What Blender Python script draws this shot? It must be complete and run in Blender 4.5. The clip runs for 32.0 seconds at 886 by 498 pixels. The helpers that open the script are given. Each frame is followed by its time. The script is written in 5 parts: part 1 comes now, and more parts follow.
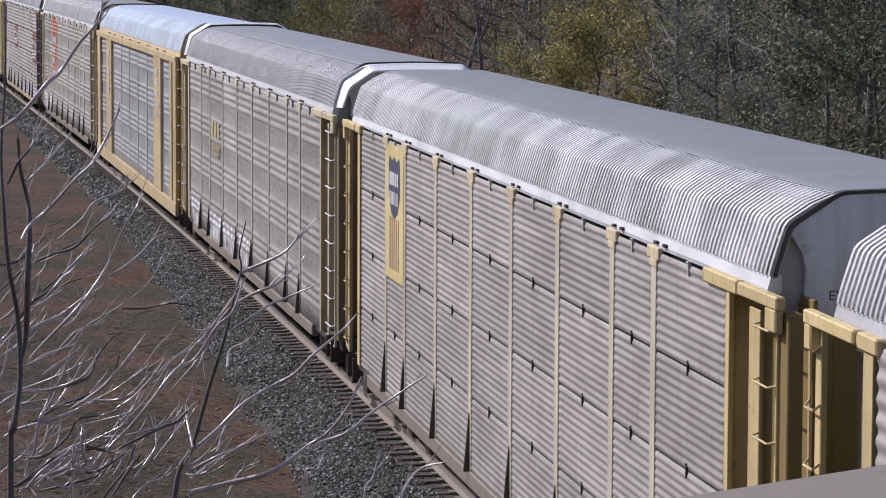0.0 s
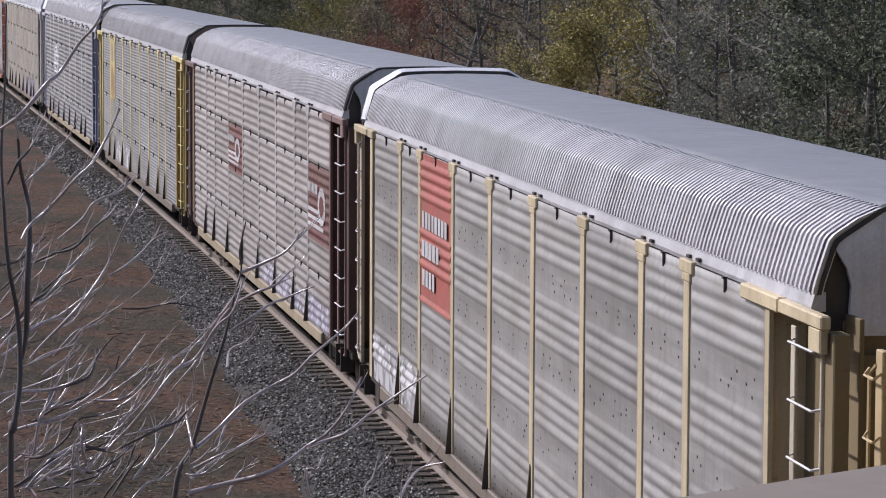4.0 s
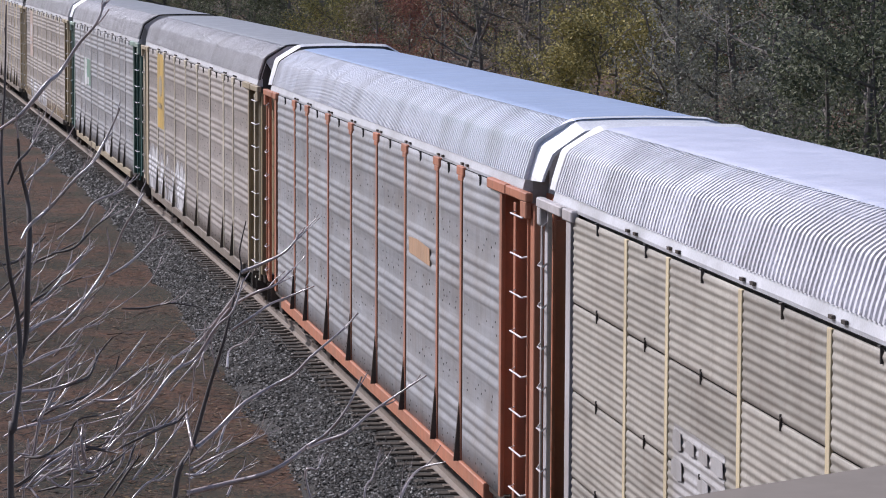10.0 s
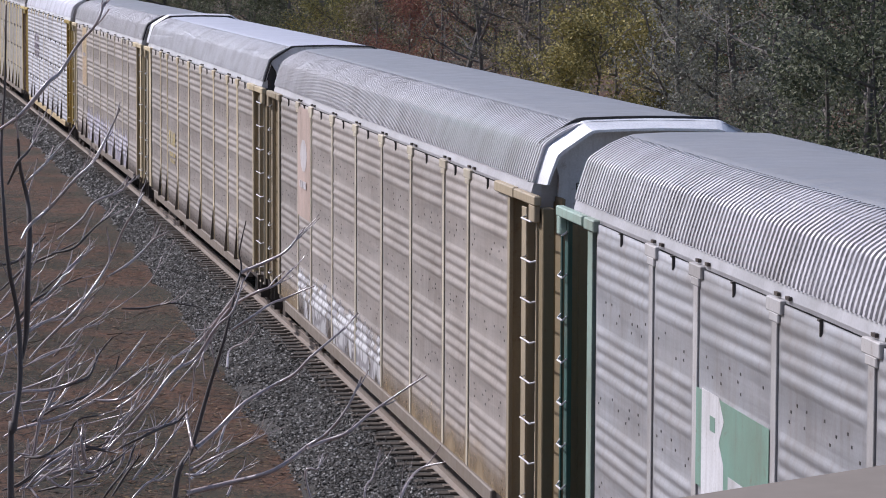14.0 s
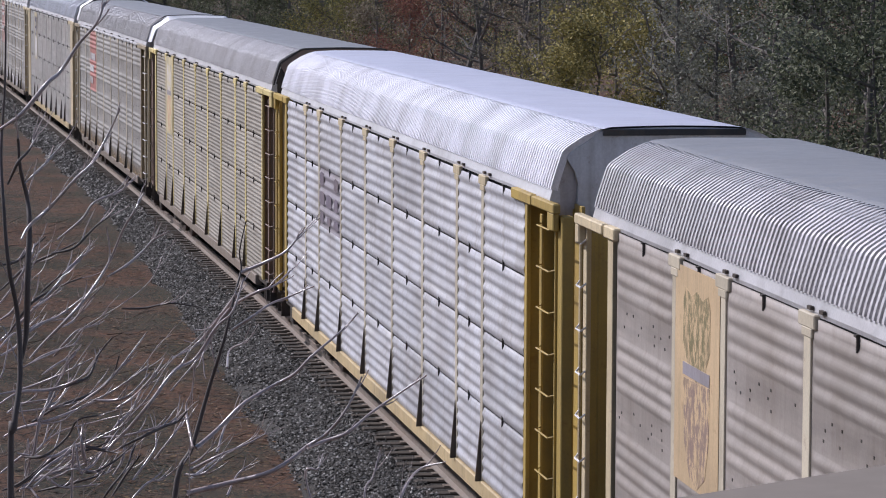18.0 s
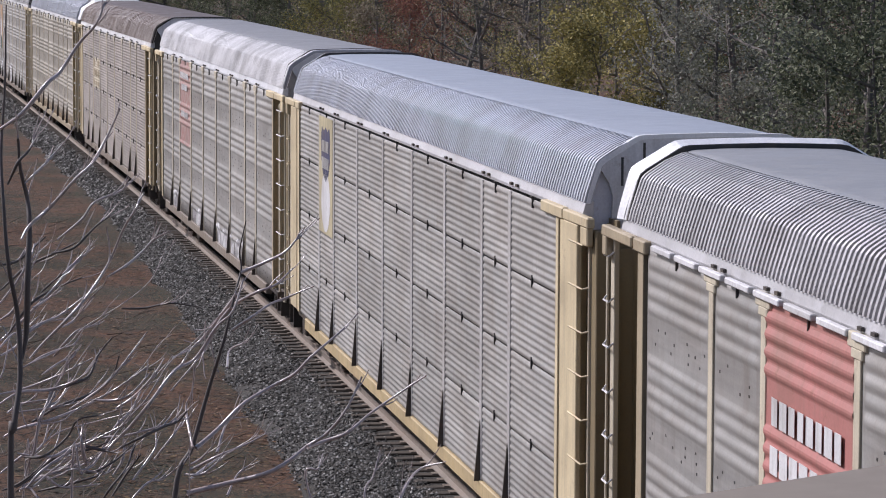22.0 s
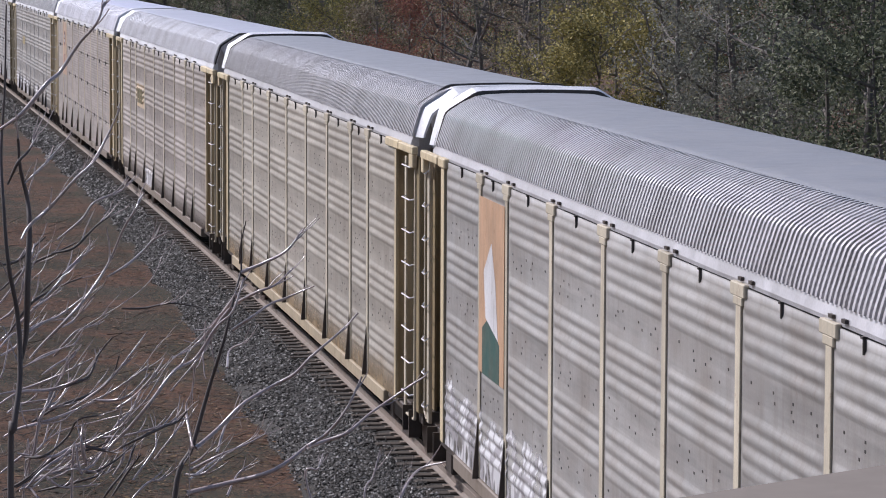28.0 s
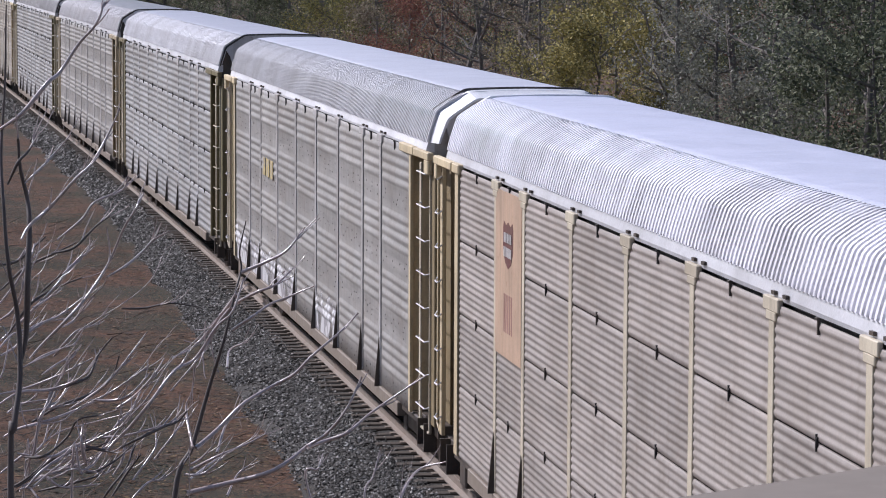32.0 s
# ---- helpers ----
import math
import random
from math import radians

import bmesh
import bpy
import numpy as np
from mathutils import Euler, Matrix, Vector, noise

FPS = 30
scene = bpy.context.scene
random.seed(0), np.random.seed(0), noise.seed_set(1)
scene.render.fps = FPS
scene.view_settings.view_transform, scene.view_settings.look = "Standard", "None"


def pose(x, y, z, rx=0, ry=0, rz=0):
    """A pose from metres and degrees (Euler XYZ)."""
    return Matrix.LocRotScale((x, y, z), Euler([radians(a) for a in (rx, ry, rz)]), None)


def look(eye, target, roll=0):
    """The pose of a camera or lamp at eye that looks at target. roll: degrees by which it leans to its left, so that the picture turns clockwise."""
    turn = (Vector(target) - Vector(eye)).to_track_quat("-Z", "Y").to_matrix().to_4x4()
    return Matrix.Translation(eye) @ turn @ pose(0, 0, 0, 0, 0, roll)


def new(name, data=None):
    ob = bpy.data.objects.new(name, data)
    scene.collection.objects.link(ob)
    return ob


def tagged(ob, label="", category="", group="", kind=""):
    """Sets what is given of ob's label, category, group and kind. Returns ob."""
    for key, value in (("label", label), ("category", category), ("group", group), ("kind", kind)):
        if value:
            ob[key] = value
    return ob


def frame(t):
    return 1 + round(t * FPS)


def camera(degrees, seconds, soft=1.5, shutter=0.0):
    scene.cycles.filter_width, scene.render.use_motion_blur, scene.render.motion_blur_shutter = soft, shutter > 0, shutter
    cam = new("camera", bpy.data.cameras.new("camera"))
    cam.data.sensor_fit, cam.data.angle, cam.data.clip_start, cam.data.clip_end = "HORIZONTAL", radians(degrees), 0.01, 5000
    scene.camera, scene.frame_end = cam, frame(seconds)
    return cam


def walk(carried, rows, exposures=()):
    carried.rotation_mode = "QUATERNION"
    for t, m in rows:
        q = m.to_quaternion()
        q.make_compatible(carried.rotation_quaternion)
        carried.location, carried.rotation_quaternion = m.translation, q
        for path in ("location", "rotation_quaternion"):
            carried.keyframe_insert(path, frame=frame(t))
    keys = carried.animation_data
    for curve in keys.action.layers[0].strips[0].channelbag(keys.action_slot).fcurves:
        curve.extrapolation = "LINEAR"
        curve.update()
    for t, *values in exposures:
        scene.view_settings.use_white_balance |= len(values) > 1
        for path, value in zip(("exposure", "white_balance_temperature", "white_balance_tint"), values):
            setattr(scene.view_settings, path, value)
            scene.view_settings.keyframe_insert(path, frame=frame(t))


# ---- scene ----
# ---- camera: still, on an overpass beside a single track ----
EYE = (-8.304, 0.0, 7.794)
CAM = pose(*EYE, 90 - 5.498, 0, -8.056) @ pose(0, 0, 0, 0, 0, 0.255)
cam = camera(16.0, 32.0, soft=1.0)
# the camera dims a little as bright cars fill its view
EXPOSURE = [(t, stops, 6050 if t < 6.5 else 5955 if t < 18.2 else 6110 if t < 27 else 5960, 17) for t, stops in ((0.0, -0.10), (2.0, -0.10), (5.0, -0.15), (6.0, -0.20), (8.0, -0.20), (9.0, -0.10), (10.0, -0.05), (12.0, -0.15), (13.0, -0.10), (14.0, -0.03), (17.0, -0.16), (18.0, -0.20), (18.5, -0.45), (19.0, -0.74), (19.5, -0.55), (20.0, -0.28), (21.0, -0.02), (22.0, -0.06), (23.0, -0.24), (24.0, -0.20), (25.0, -0.03), (26.0, -0.02), (29.0, -0.06), (30.0, 0.00), (32.0, 0.02))]
walk(cam, [(0.0, CAM), (32.0, CAM)], exposures=EXPOSURE)

# ---- world and sun ----
TO_SUN = Vector((-0.62, 0.42, 0.66)).normalized()
world = bpy.data.worlds.new("sky")
scene.world = world
world.use_nodes = True
sky = world.node_tree.nodes.new("ShaderNodeTexSky")
sky.sky_type, sky.sun_disc = "NISHITA", False
sky.sun_elevation = math.asin(TO_SUN.z)
sky.sun_rotation = math.atan2(TO_SUN.x, TO_SUN.y)
sky.dust_density = 2.0
world.node_tree.links.new(sky.outputs[0], world.node_tree.nodes["Background"].inputs[0])
world.node_tree.nodes["Background"].inputs[1].default_value = 0.092
sun_data = bpy.data.lights.new("sun", "SUN")
sun_data.energy, sun_data.angle, sun_data.color = 4.3, radians(0.55), (1.0, 0.965, 0.93)
sun = new("sun", sun_data)
sun.matrix_basis = look(TO_SUN * 200, (0, 0, 0))

# ---- the line of the track: u metres ahead of the bridge, off metres to its right ----
K1, K2 = 0.000732, -4.98e-6
U_END = -K1 / K2
_us = np.arange(0.0, U_END + 0.25, 0.25)
_th = K1 * _us + K2 * _us ** 2 / 2
_x = -np.concatenate(([0], np.cumsum((np.sin(_th[1:]) + np.sin(_th[:-1])) / 2 * 0.25)))
_y = np.concatenate(([0], np.cumsum((np.cos(_th[1:]) + np.cos(_th[:-1])) / 2 * 0.25)))


def track(u):
    """Place and heading of the track's middle at u."""
    if u <= 0:
        return 0.0, u, 0.0
    if u >= _us[-1]:
        d, th = u - _us[-1], _th[-1]
        return _x[-1] - d * math.sin(th), _y[-1] + d * math.cos(th), th
    return float(np.interp(u, _us, _x)), float(np.interp(u, _us, _y)), float(np.interp(u, _us, _th))


RAIL = -0.2  # height of the rails' top


def beside(u, off, z=0.0):
    """A point off to the side of the track, z over the rails."""
    x, y, th = track(u)
    return Vector((x + off * math.cos(th), y + off * math.sin(th), z + RAIL))


# ---- materials ----
def nodes_of(name):
    m = bpy.data.materials.new(name)
    m.use_nodes = True
    nt = m.node_tree
    return m, nt, nt.nodes["Principled BSDF"]


def mixrgb(nt, fac, a, b, blend="MIX"):
    n = nt.nodes.new("ShaderNodeMix")
    n.data_type, n.blend_type = "RGBA", blend
    for sock, v in ((n.inputs[0], fac), (n.inputs[6], a), (n.inputs[7], b)):
        if hasattr(v, "is_linked"):
            nt.links.new(v, sock)
        elif isinstance(v, tuple):
            sock.default_value = (*v[:3], 1)
        else:
            sock.default_value = v
    return n.outputs[2]


def ramp(nt, value, lo, hi, a=0.0, b=1.0):
    n = nt.nodes.new("ShaderNodeMapRange")
    nt.links.new(value, n.inputs[0])
    for i, v in enumerate((lo, hi, a, b)):
        n.inputs[i + 1].default_value = v
    return n.outputs[0]


def coords(nt, scale=(1, 1, 1), own=True):
    """Object coordinates, shifted by a random step for each object."""
    tc = nt.nodes.new("ShaderNodeTexCoord")
    mp = nt.nodes.new("ShaderNodeMapping")
    mp.inputs["Scale"].default_value = scale
    nt.links.new(tc.outputs["Object"], mp.inputs["Vector"])
    if own:
        oi = nt.nodes.new("ShaderNodeObjectInfo")
        mu = nt.nodes.new("ShaderNodeMath")
        mu.operation = "MULTIPLY"
        mu.inputs[1].default_value = 71.0
        nt.links.new(oi.outputs["Random"], mu.inputs[0])
        nt.links.new(mu.outputs[0], mp.inputs["Location"])
    return mp.outputs[0]


def noise_of(nt, vec, scale, detail=4.0, rough=0.55):
    n = nt.nodes.new("ShaderNodeTexNoise")
    n.inputs["Scale"].default_value, n.inputs["Detail"].default_value, n.inputs["Roughness"].default_value = scale, detail, rough
    nt.links.new(vec, n.inputs["Vector"])
    return n.outputs["Fac"]


def bump(nt, bsdf, height, strength, dist):
    b = nt.nodes.new("ShaderNodeBump")
    b.inputs["Strength"].default_value, b.inputs["Distance"].default_value = strength, dist
    nt.links.new(height, b.inputs["Height"])
    nt.links.new(b.outputs[0], bsdf.inputs["Normal"])


_mats = {}


def steel(name, col, metallic=0.0, rough=0.55, dirt=0.45, dirt_col=(0.16, 0.13, 0.1), streak=0.35, rust=0.0, reflect_bands=0.0):
    """Weathered painted or bare sheet steel: blotches, vertical streaks, rust specks, painted reflection bands."""
    if name in _mats:
        return _mats[name]
    m, nt, b = nodes_of(name)
    v = coords(nt)
    vs = coords(nt, (5, 5, 0.35))
    big = ramp(nt, noise_of(nt, v, 0.9, 5), 0.42, 0.72, 0, dirt)
    run = ramp(nt, noise_of(nt, vs, 1.6, 4), 0.48, 0.75, 0, streak)
    fine = noise_of(nt, v, 38, 3)
    oi = nt.nodes.new("ShaderNodeObjectInfo")
    tone = ramp(nt, oi.outputs["Random"], 0, 1, 0.88, 1.1)
    c = mixrgb(nt, big, col, dirt_col)
    c = mixrgb(nt, run, c, dirt_col)
    # bands along y: dirt and uneven reflections, both put into the colour
    if reflect_bands:
        vh = coords(nt, (1, 0.3, 5))
        c = mixrgb(nt, ramp(nt, noise_of(nt, vh, 1.5, 4, 0.6), 0.45, 0.68, 0, reflect_bands), c, tuple(0.55 * k for k in col))
        c = mixrgb(nt, ramp(nt, noise_of(nt, vh, 1.1, 3, 0.6), 0.56, 0.74, 0, reflect_bands), c, tuple(min(0.9, 1.45 * k) for k in col))
    if rust:
        sp = ramp(nt, noise_of(nt, v, 6, 6, 0.7), 0.6, 0.68, 0, rust)
        c = mixrgb(nt, sp, c, (0.2, 0.075, 0.03))
    g = nt.nodes.new("ShaderNodeCombineColor")
    for i in range(3):
        nt.links.new(tone, g.inputs[i])
    c = mixrgb(nt, 1.0, c, g.outputs[0], "MULTIPLY")
    c = mixrgb(nt, ramp(nt, fine, 0.3, 0.7, 0.0, 0.16), c, (0.1, 0.09, 0.08))
    nt.links.new(c, b.inputs["Base Color"])
    b.inputs["Metallic"].default_value = metallic
    nt.links.new(ramp(nt, noise_of(nt, v, 3, 4), 0.3, 0.7, rough - 0.1, rough + 0.12), b.inputs["Roughness"])
    bump(nt, b, fine, 0.12, 0.004)
    _mats[name] = m
    return m


def ground_mat(name, cols, scales, rough=0.95, bmp=0.6, dist=0.05):
    """Loose matter in three tones, mixed by noise at two scales."""
    if name in _mats:
        return _mats[name]
    m, nt, b = nodes_of(name)
    v = coords(nt, own=False)
    a = noise_of(nt, v, scales[0], 5, 0.6)
    f = noise_of(nt, v, scales[1], 5, 0.7)
    c = mixrgb(nt, ramp(nt, a, 0.44, 0.56), cols[0], cols[1])
    c = mixrgb(nt, ramp(nt, f, 0.44, 0.62), c, cols[2])
    g = noise_of(nt, v, scales[1] * 5, 4, 0.7)
    c = mixrgb(nt, ramp(nt, g, 0.52, 0.68, 0, 0.8), c, tuple(2.1 * k for k in cols[1]))
    nt.links.new(c, b.inputs["Base Color"])
    b.inputs["Roughness"].default_value = rough
    bump(nt, b, f, bmp, dist)
    _mats[name] = m
    return m


def island_mat(name, cols, rough=0.8, spec=0.3, through_light=0.0):
    """Tone by piece: each leaf or stone takes one of the colours."""
    if name in _mats:
        return _mats[name]
    m, nt, b = nodes_of(name)
    geo = nt.nodes.new("ShaderNodeNewGeometry")
    cr = nt.nodes.new("ShaderNodeValToRGB")
    cr.color_ramp.elements[0].color = (*cols[0], 1)
    cr.color_ramp.elements[1].color = (*cols[-1], 1)
    for i, c in enumerate(cols[1:-1]):
        e = cr.color_ramp.elements.new((i + 1) / (len(cols) - 1))
        e.color = (*c, 1)
    nt.links.new(geo.outputs["Random Per Island"], cr.inputs[0])
    nt.links.new(cr.outputs[0], b.inputs["Base Color"])
    b.inputs["Roughness"].default_value = rough
    b.inputs["Specular IOR Level"].default_value = spec
    if through_light:
        tr = nt.nodes.new("ShaderNodeBsdfTranslucent")
        mx = nt.nodes.new("ShaderNodeMixShader")
        mx.inputs[0].default_value = through_light
        nt.links.new(cr.outputs[0], tr.inputs[0])
        nt.links.new(b.outputs[0], mx.inputs[1])
        nt.links.new(tr.outputs[0], mx.inputs[2])
        nt.links.new(mx.outputs[0], nt.nodes["Material Output"].inputs[0])
    _mats[name] = m
    return m


def spray_mat(name, fill, line, washed=False):
    """Sprayed tags: loops of paint with bare metal between them."""
    if name in _mats:
        return _mats[name]
    m, nt, b = nodes_of(name)
    v = coords(nt, (1, 1.0, 0.8))
    w = nt.nodes.new("ShaderNodeTexVoronoi")
    w.feature = "DISTANCE_TO_EDGE"
    w.inputs["Scale"].default_value = 1.9
    nz = nt.nodes.new("ShaderNodeTexNoise")
    nz.inputs["Scale"].default_value = 1.7
    nt.links.new(v, nz.inputs["Vector"])
    warp = mixrgb(nt, 0.55, v, nz.outputs["Color"], "ADD")
    nt.links.new(warp, w.inputs["Vector"])
    edge = ramp(nt, w.outputs["Distance"], 0.05, 0.11, 1, 0)
    body = ramp(nt, noise_of(nt, v, 1.3, 3), *((0.1, 0.9) if washed else (0.43, 0.49)))
    gen = nt.nodes.new("ShaderNodeTexCoord")
    sep = nt.nodes.new("ShaderNodeSeparateXYZ")
    nt.links.new(gen.outputs["Generated"], sep.inputs[0])
    rag = nt.nodes.new("ShaderNodeMath")
    rag.operation = "MULTIPLY_ADD"
    rag.inputs[1].default_value = 1.1
    nt.links.new(noise_of(nt, v, 1.6, 3), rag.inputs[0])
    nt.links.new(sep.outputs[2], rag.inputs[2])
    low = ramp(nt, rag.outputs[0], *((0.55, 1.6) if washed else (1.34, 1.46)), 1, 0)
    c = mixrgb(nt, edge, fill, line)
    nt.links.new(c, b.inputs["Base Color"])
    b.inputs["Roughness"].default_value = 0.5
    mx = nt.nodes.new("ShaderNodeMath")
    mx.operation = "MAXIMUM"
    lines_on = nt.nodes.new("ShaderNodeMath")
    lines_on.operation = "MULTIPLY"
    nt.links.new(edge, lines_on.inputs[0])
    if washed:
        nt.links.remove(lines_on.inputs[0].links[0])
        lines_on.inputs[0].default_value = 0.0
    nt.links.new(ramp(nt, noise_of(nt, v, 0.7, 2), 0.38, 0.45), lines_on.inputs[1])
    nt.links.new(lines_on.outputs[0], mx.inputs[0])
    nt.links.new(body, mx.inputs[1])
    tr = nt.nodes.new("ShaderNodeBsdfTransparent")
    sh = nt.nodes.new("ShaderNodeMixShader")
    fade = nt.nodes.new("ShaderNodeMath")
    fade.operation = "MULTIPLY"
    nt.links.new(low, fade.inputs[1])
    nt.links.new(mx.outputs[0], fade.inputs[0])
    nt.links.new(fade.outputs[0], sh.inputs[0])
    nt.links.new(tr.outputs[0], sh.inputs[1])
    nt.links.new(b.outputs[0], sh.inputs[2])
    nt.links.new(sh.outputs[0], nt.nodes["Material Output"].inputs[0])
    _mats[name] = m
    return m


# ---- mesh helpers ----
def mesh_of(name, verts, faces, smooth=False):
    me = bpy.data.meshes.new(name)
    me.from_pydata([tuple(v) for v in verts], [], faces)
    me.materials.append(None)
    if smooth:
        me.polygons.foreach_set("use_smooth", [True] * len(me.polygons))
    me.update()
    return me


def boxes(name, specs, bevel=0.0):
    """One mesh of several boxes (x0, x1, y0, y1, z0, z1), edges eased."""
    bm = bmesh.new()
    for x0, x1, y0, y1, z0, z1 in specs:
        g = bmesh.ops.create_cube(bm, size=1.0, matrix=Matrix.LocRotScale(((x0 + x1) / 2, (y0 + y1) / 2, (z0 + z1) / 2), None, (x1 - x0, y1 - y0, z1 - z0)))
    if bevel:
        bmesh.ops.bevel(bm, geom=bm.edges[:], offset=bevel, segments=1, affect="EDGES")
    me = bpy.data.meshes.new(name)
    bm.to_mesh(me)
    bm.free()
    me.materials.append(None)
    return me


def tube(verts, faces, pts, radii, sides=5):
    """Adds a tapering tube along pts to a list of vertices and faces."""
    pts = [Vector(p) for p in pts]
    base = len(verts)
    n = len(pts)
    side = Vector((0.3, 0.9, 0.1))
    for i, p in enumerate(pts):
        d = (pts[min(i + 1, n - 1)] - pts[max(i - 1, 0)]).normalized()
        a = d.cross(side).normalized()
        b = d.cross(a)
        for k in range(sides):
            w = 2 * math.pi * k / sides
            verts.append(p + (a * math.cos(w) + b * math.sin(w)) * radii[i])
    for i in range(n - 1):
        for k in range(sides):
            k2 = (k + 1) % sides
            faces.append((base + i * sides + k, base + i * sides + k2, base + (i + 1) * sides + k2, base + (i + 1) * sides + k))
    faces.append(tuple(base + k for k in range(sides)))
    faces.append(tuple(base + (n - 1) * sides + k for k in reversed(range(sides))))


def curve_points(pts, n):
    """A smooth line through the points."""
    pts = [Vector(p) for p in pts]
    p = [pts[0] * 2 - pts[1]] + pts + [pts[-1] * 2 - pts[-2]]
    out = []
    for i in range(1, len(p) - 2):
        for k in range(n):
            t = k / n
            out.append(0.5 * ((2 * p[i]) + (p[i + 1] - p[i - 1]) * t + (2 * p[i - 1] - 5 * p[i] + 4 * p[i + 1] - p[i + 2]) * t * t + (3 * p[i] - p[i - 1] - 3 * p[i + 1] + p[i + 2]) * t ** 3))
    out.append(pts[-1])
    return out


def part(name, me, material, parent=None, at=(0, 0, 0), label=""):
    """One mesh object under a thing or a part; alike pieces share their mesh."""
    ob = new(name, me)
    ob.location = at
    ob.material_slots[0].link = "OBJECT"
    ob.material_slots[0].material = material
    if parent:
        ob.parent = parent
    if label:
        ob["label"] = label
    return ob


_cache = {}


def once(key, make):
    if key not in _cache:
        _cache[key] = make()
    return _cache[key]


# ---- ground, track bed, rails, ties ----
LITTER = ground_mat("leaf_litter", ((0.026, 0.028, 0.014), (0.094, 0.043, 0.021), (0.011, 0.008, 0.005)), (0.32, 5.0), 0.95, 1.0, 0.07)
GRAVEL = ground_mat("crushed_stone", ((0.046, 0.041, 0.036), (0.076, 0.07, 0.064), (0.024, 0.022, 0.019)), (0.5, 22), 0.9, 1.0, 0.05)


def ground_z(off, u):
    a = abs(off)
    z = -0.85 + 0.3 * min(1.0, max(0.0, (u - 50) / 50))
    if off < -4.5:
        z += 0.10 * (a - 4.5) + 0.012 * max(0.0, a - 9.0) ** 1.5
    if off > 6:
        z += 0.09 * min(a - 6, 60)
    z = min(z, 9.0)
    return z + 0.1 * noise.noise((off * 0.35, u * 0.35, 0)) + 0.05 * noise.noise((off * 1.3, u * 1.3, 4))


def build_ground():
    us = [-400, -250, -150, -80, -40, -15] + list(np.arange(0, 140, 1.0)) + list(range(140, 260, 6)) + [280, 320, 380, 460, 600, 850, 1300, 2200, 3500]
    offs = [-1500, -700, -300, -150, -80, -45, -30, -22] + list(np.arange(-18, -1.9, 0.45)) + [-1.2, 0, 1.2, 2, 3, 4, 5, 6, 8, 10, 13, 16, 20, 25, 32, 45, 70, 120, 250, 600, 1500]
    verts = [beside(u, o, ground_z(o, u)) for u in us for o in offs]
    n = len(offs)
    faces = [(i * n + j, i * n + j + 1, (i + 1) * n + j + 1, (i + 1) * n + j) for i in range(len(us) - 1) for j in range(n - 1)]
    tagged(part("ground", mesh_of("ground", verts, faces, True), LITTER), "brown leaf litter and bare soil beside the track", "ground", kind="structure")


def bed_z(off, u):
    a = abs(off)
    z = -0.215 if a < 1.3 else -0.215 - (a - 1.3) * 0.46
    return z + 0.028 * noise.noise((off * 5, u * 5, 2)) + 0.05 * noise.noise((off * 0.9, u * 0.6, 7)) * min(1, max(0, (a - 1.2)))


def build_bed():
    us = list(np.arange(-60, 28, 4.0)) + list(np.arange(28, 110, 0.2)) + list(np.arange(110, 180, 0.5)) + list(range(180, 900, 30))
    offs = list(np.arange(-3.5, -1.0, 0.12)) + [-0.9, -0.5, 0, 0.5, 0.9, 1.2, 1.5, 2.2, 3.4]
    verts = [beside(u, o, bed_z(o, u)) for u in us for o in offs]
    n = len(offs)
    faces = [(i * n + j, i * n + j + 1, (i + 1) * n + j + 1, (i + 1) * n + j) for i in range(len(us) - 1) for j in range(n - 1)]
    tagged(part("ballast_bed", mesh_of("ballast_bed", verts, faces, True), GRAVEL), "grey crushed stone track bed with sloping shoulder", "ballast", kind="structure")


def build_stones():
    """Loose stones on the shoulder that faces the bridge."""
    rng = np.random.default_rng(5)
    verts, faces = [], []
    for k in range(78000):
        far = k >= 60000
        u = 95 + 75 * rng.random() if far else 40 + 75 * rng.random() ** 1.5
        off = -1.1 - 2.1 * rng.random()
        if off < -2.38 - 0.6 * noise.noise((u * 0.45, 0, 3)) - 0.25 * noise.noise((u * 1.7, 5, 3)) - 0.4 * rng.random() ** 2:
            continue
        s = (0.013 + 0.024 * rng.random() ** 2) * (1.8 if far else 1.0)
        c = beside(u, off, bed_z(off, u) + s * 0.4)
        b = len(verts)
        for d in ((1, 0, 0), (0, 1, 0), (-1, 0, 0), (0, -1, 0), (0, 0, 1), (0, 0, -1)):
            verts.append((c[0] + s * (d[0] + 0.7 * (rng.random() - 0.5)), c[1] + s * (d[1] + 0.7 * (rng.random() - 0.5)), c[2] + s * 0.8 * (d[2] + 0.7 * (rng.random() - 0.5))))
        for i in range(4):
            faces.append((b + i, b + (i + 1) % 4, b + 4))
            faces.append((b + (i + 1) % 4, b + i, b + 5))
    m = island_mat("stone_chips", ((0.02, 0.018, 0.016), (0.064, 0.06, 0.055), (0.115, 0.11, 0.102), (0.46, 0.44, 0.42)), 0.85)
    tagged(part("ballast_stones", mesh_of("ballast_stones", verts, faces), m), "loose grey stones on the track shoulder", "gravel", kind="stuff")


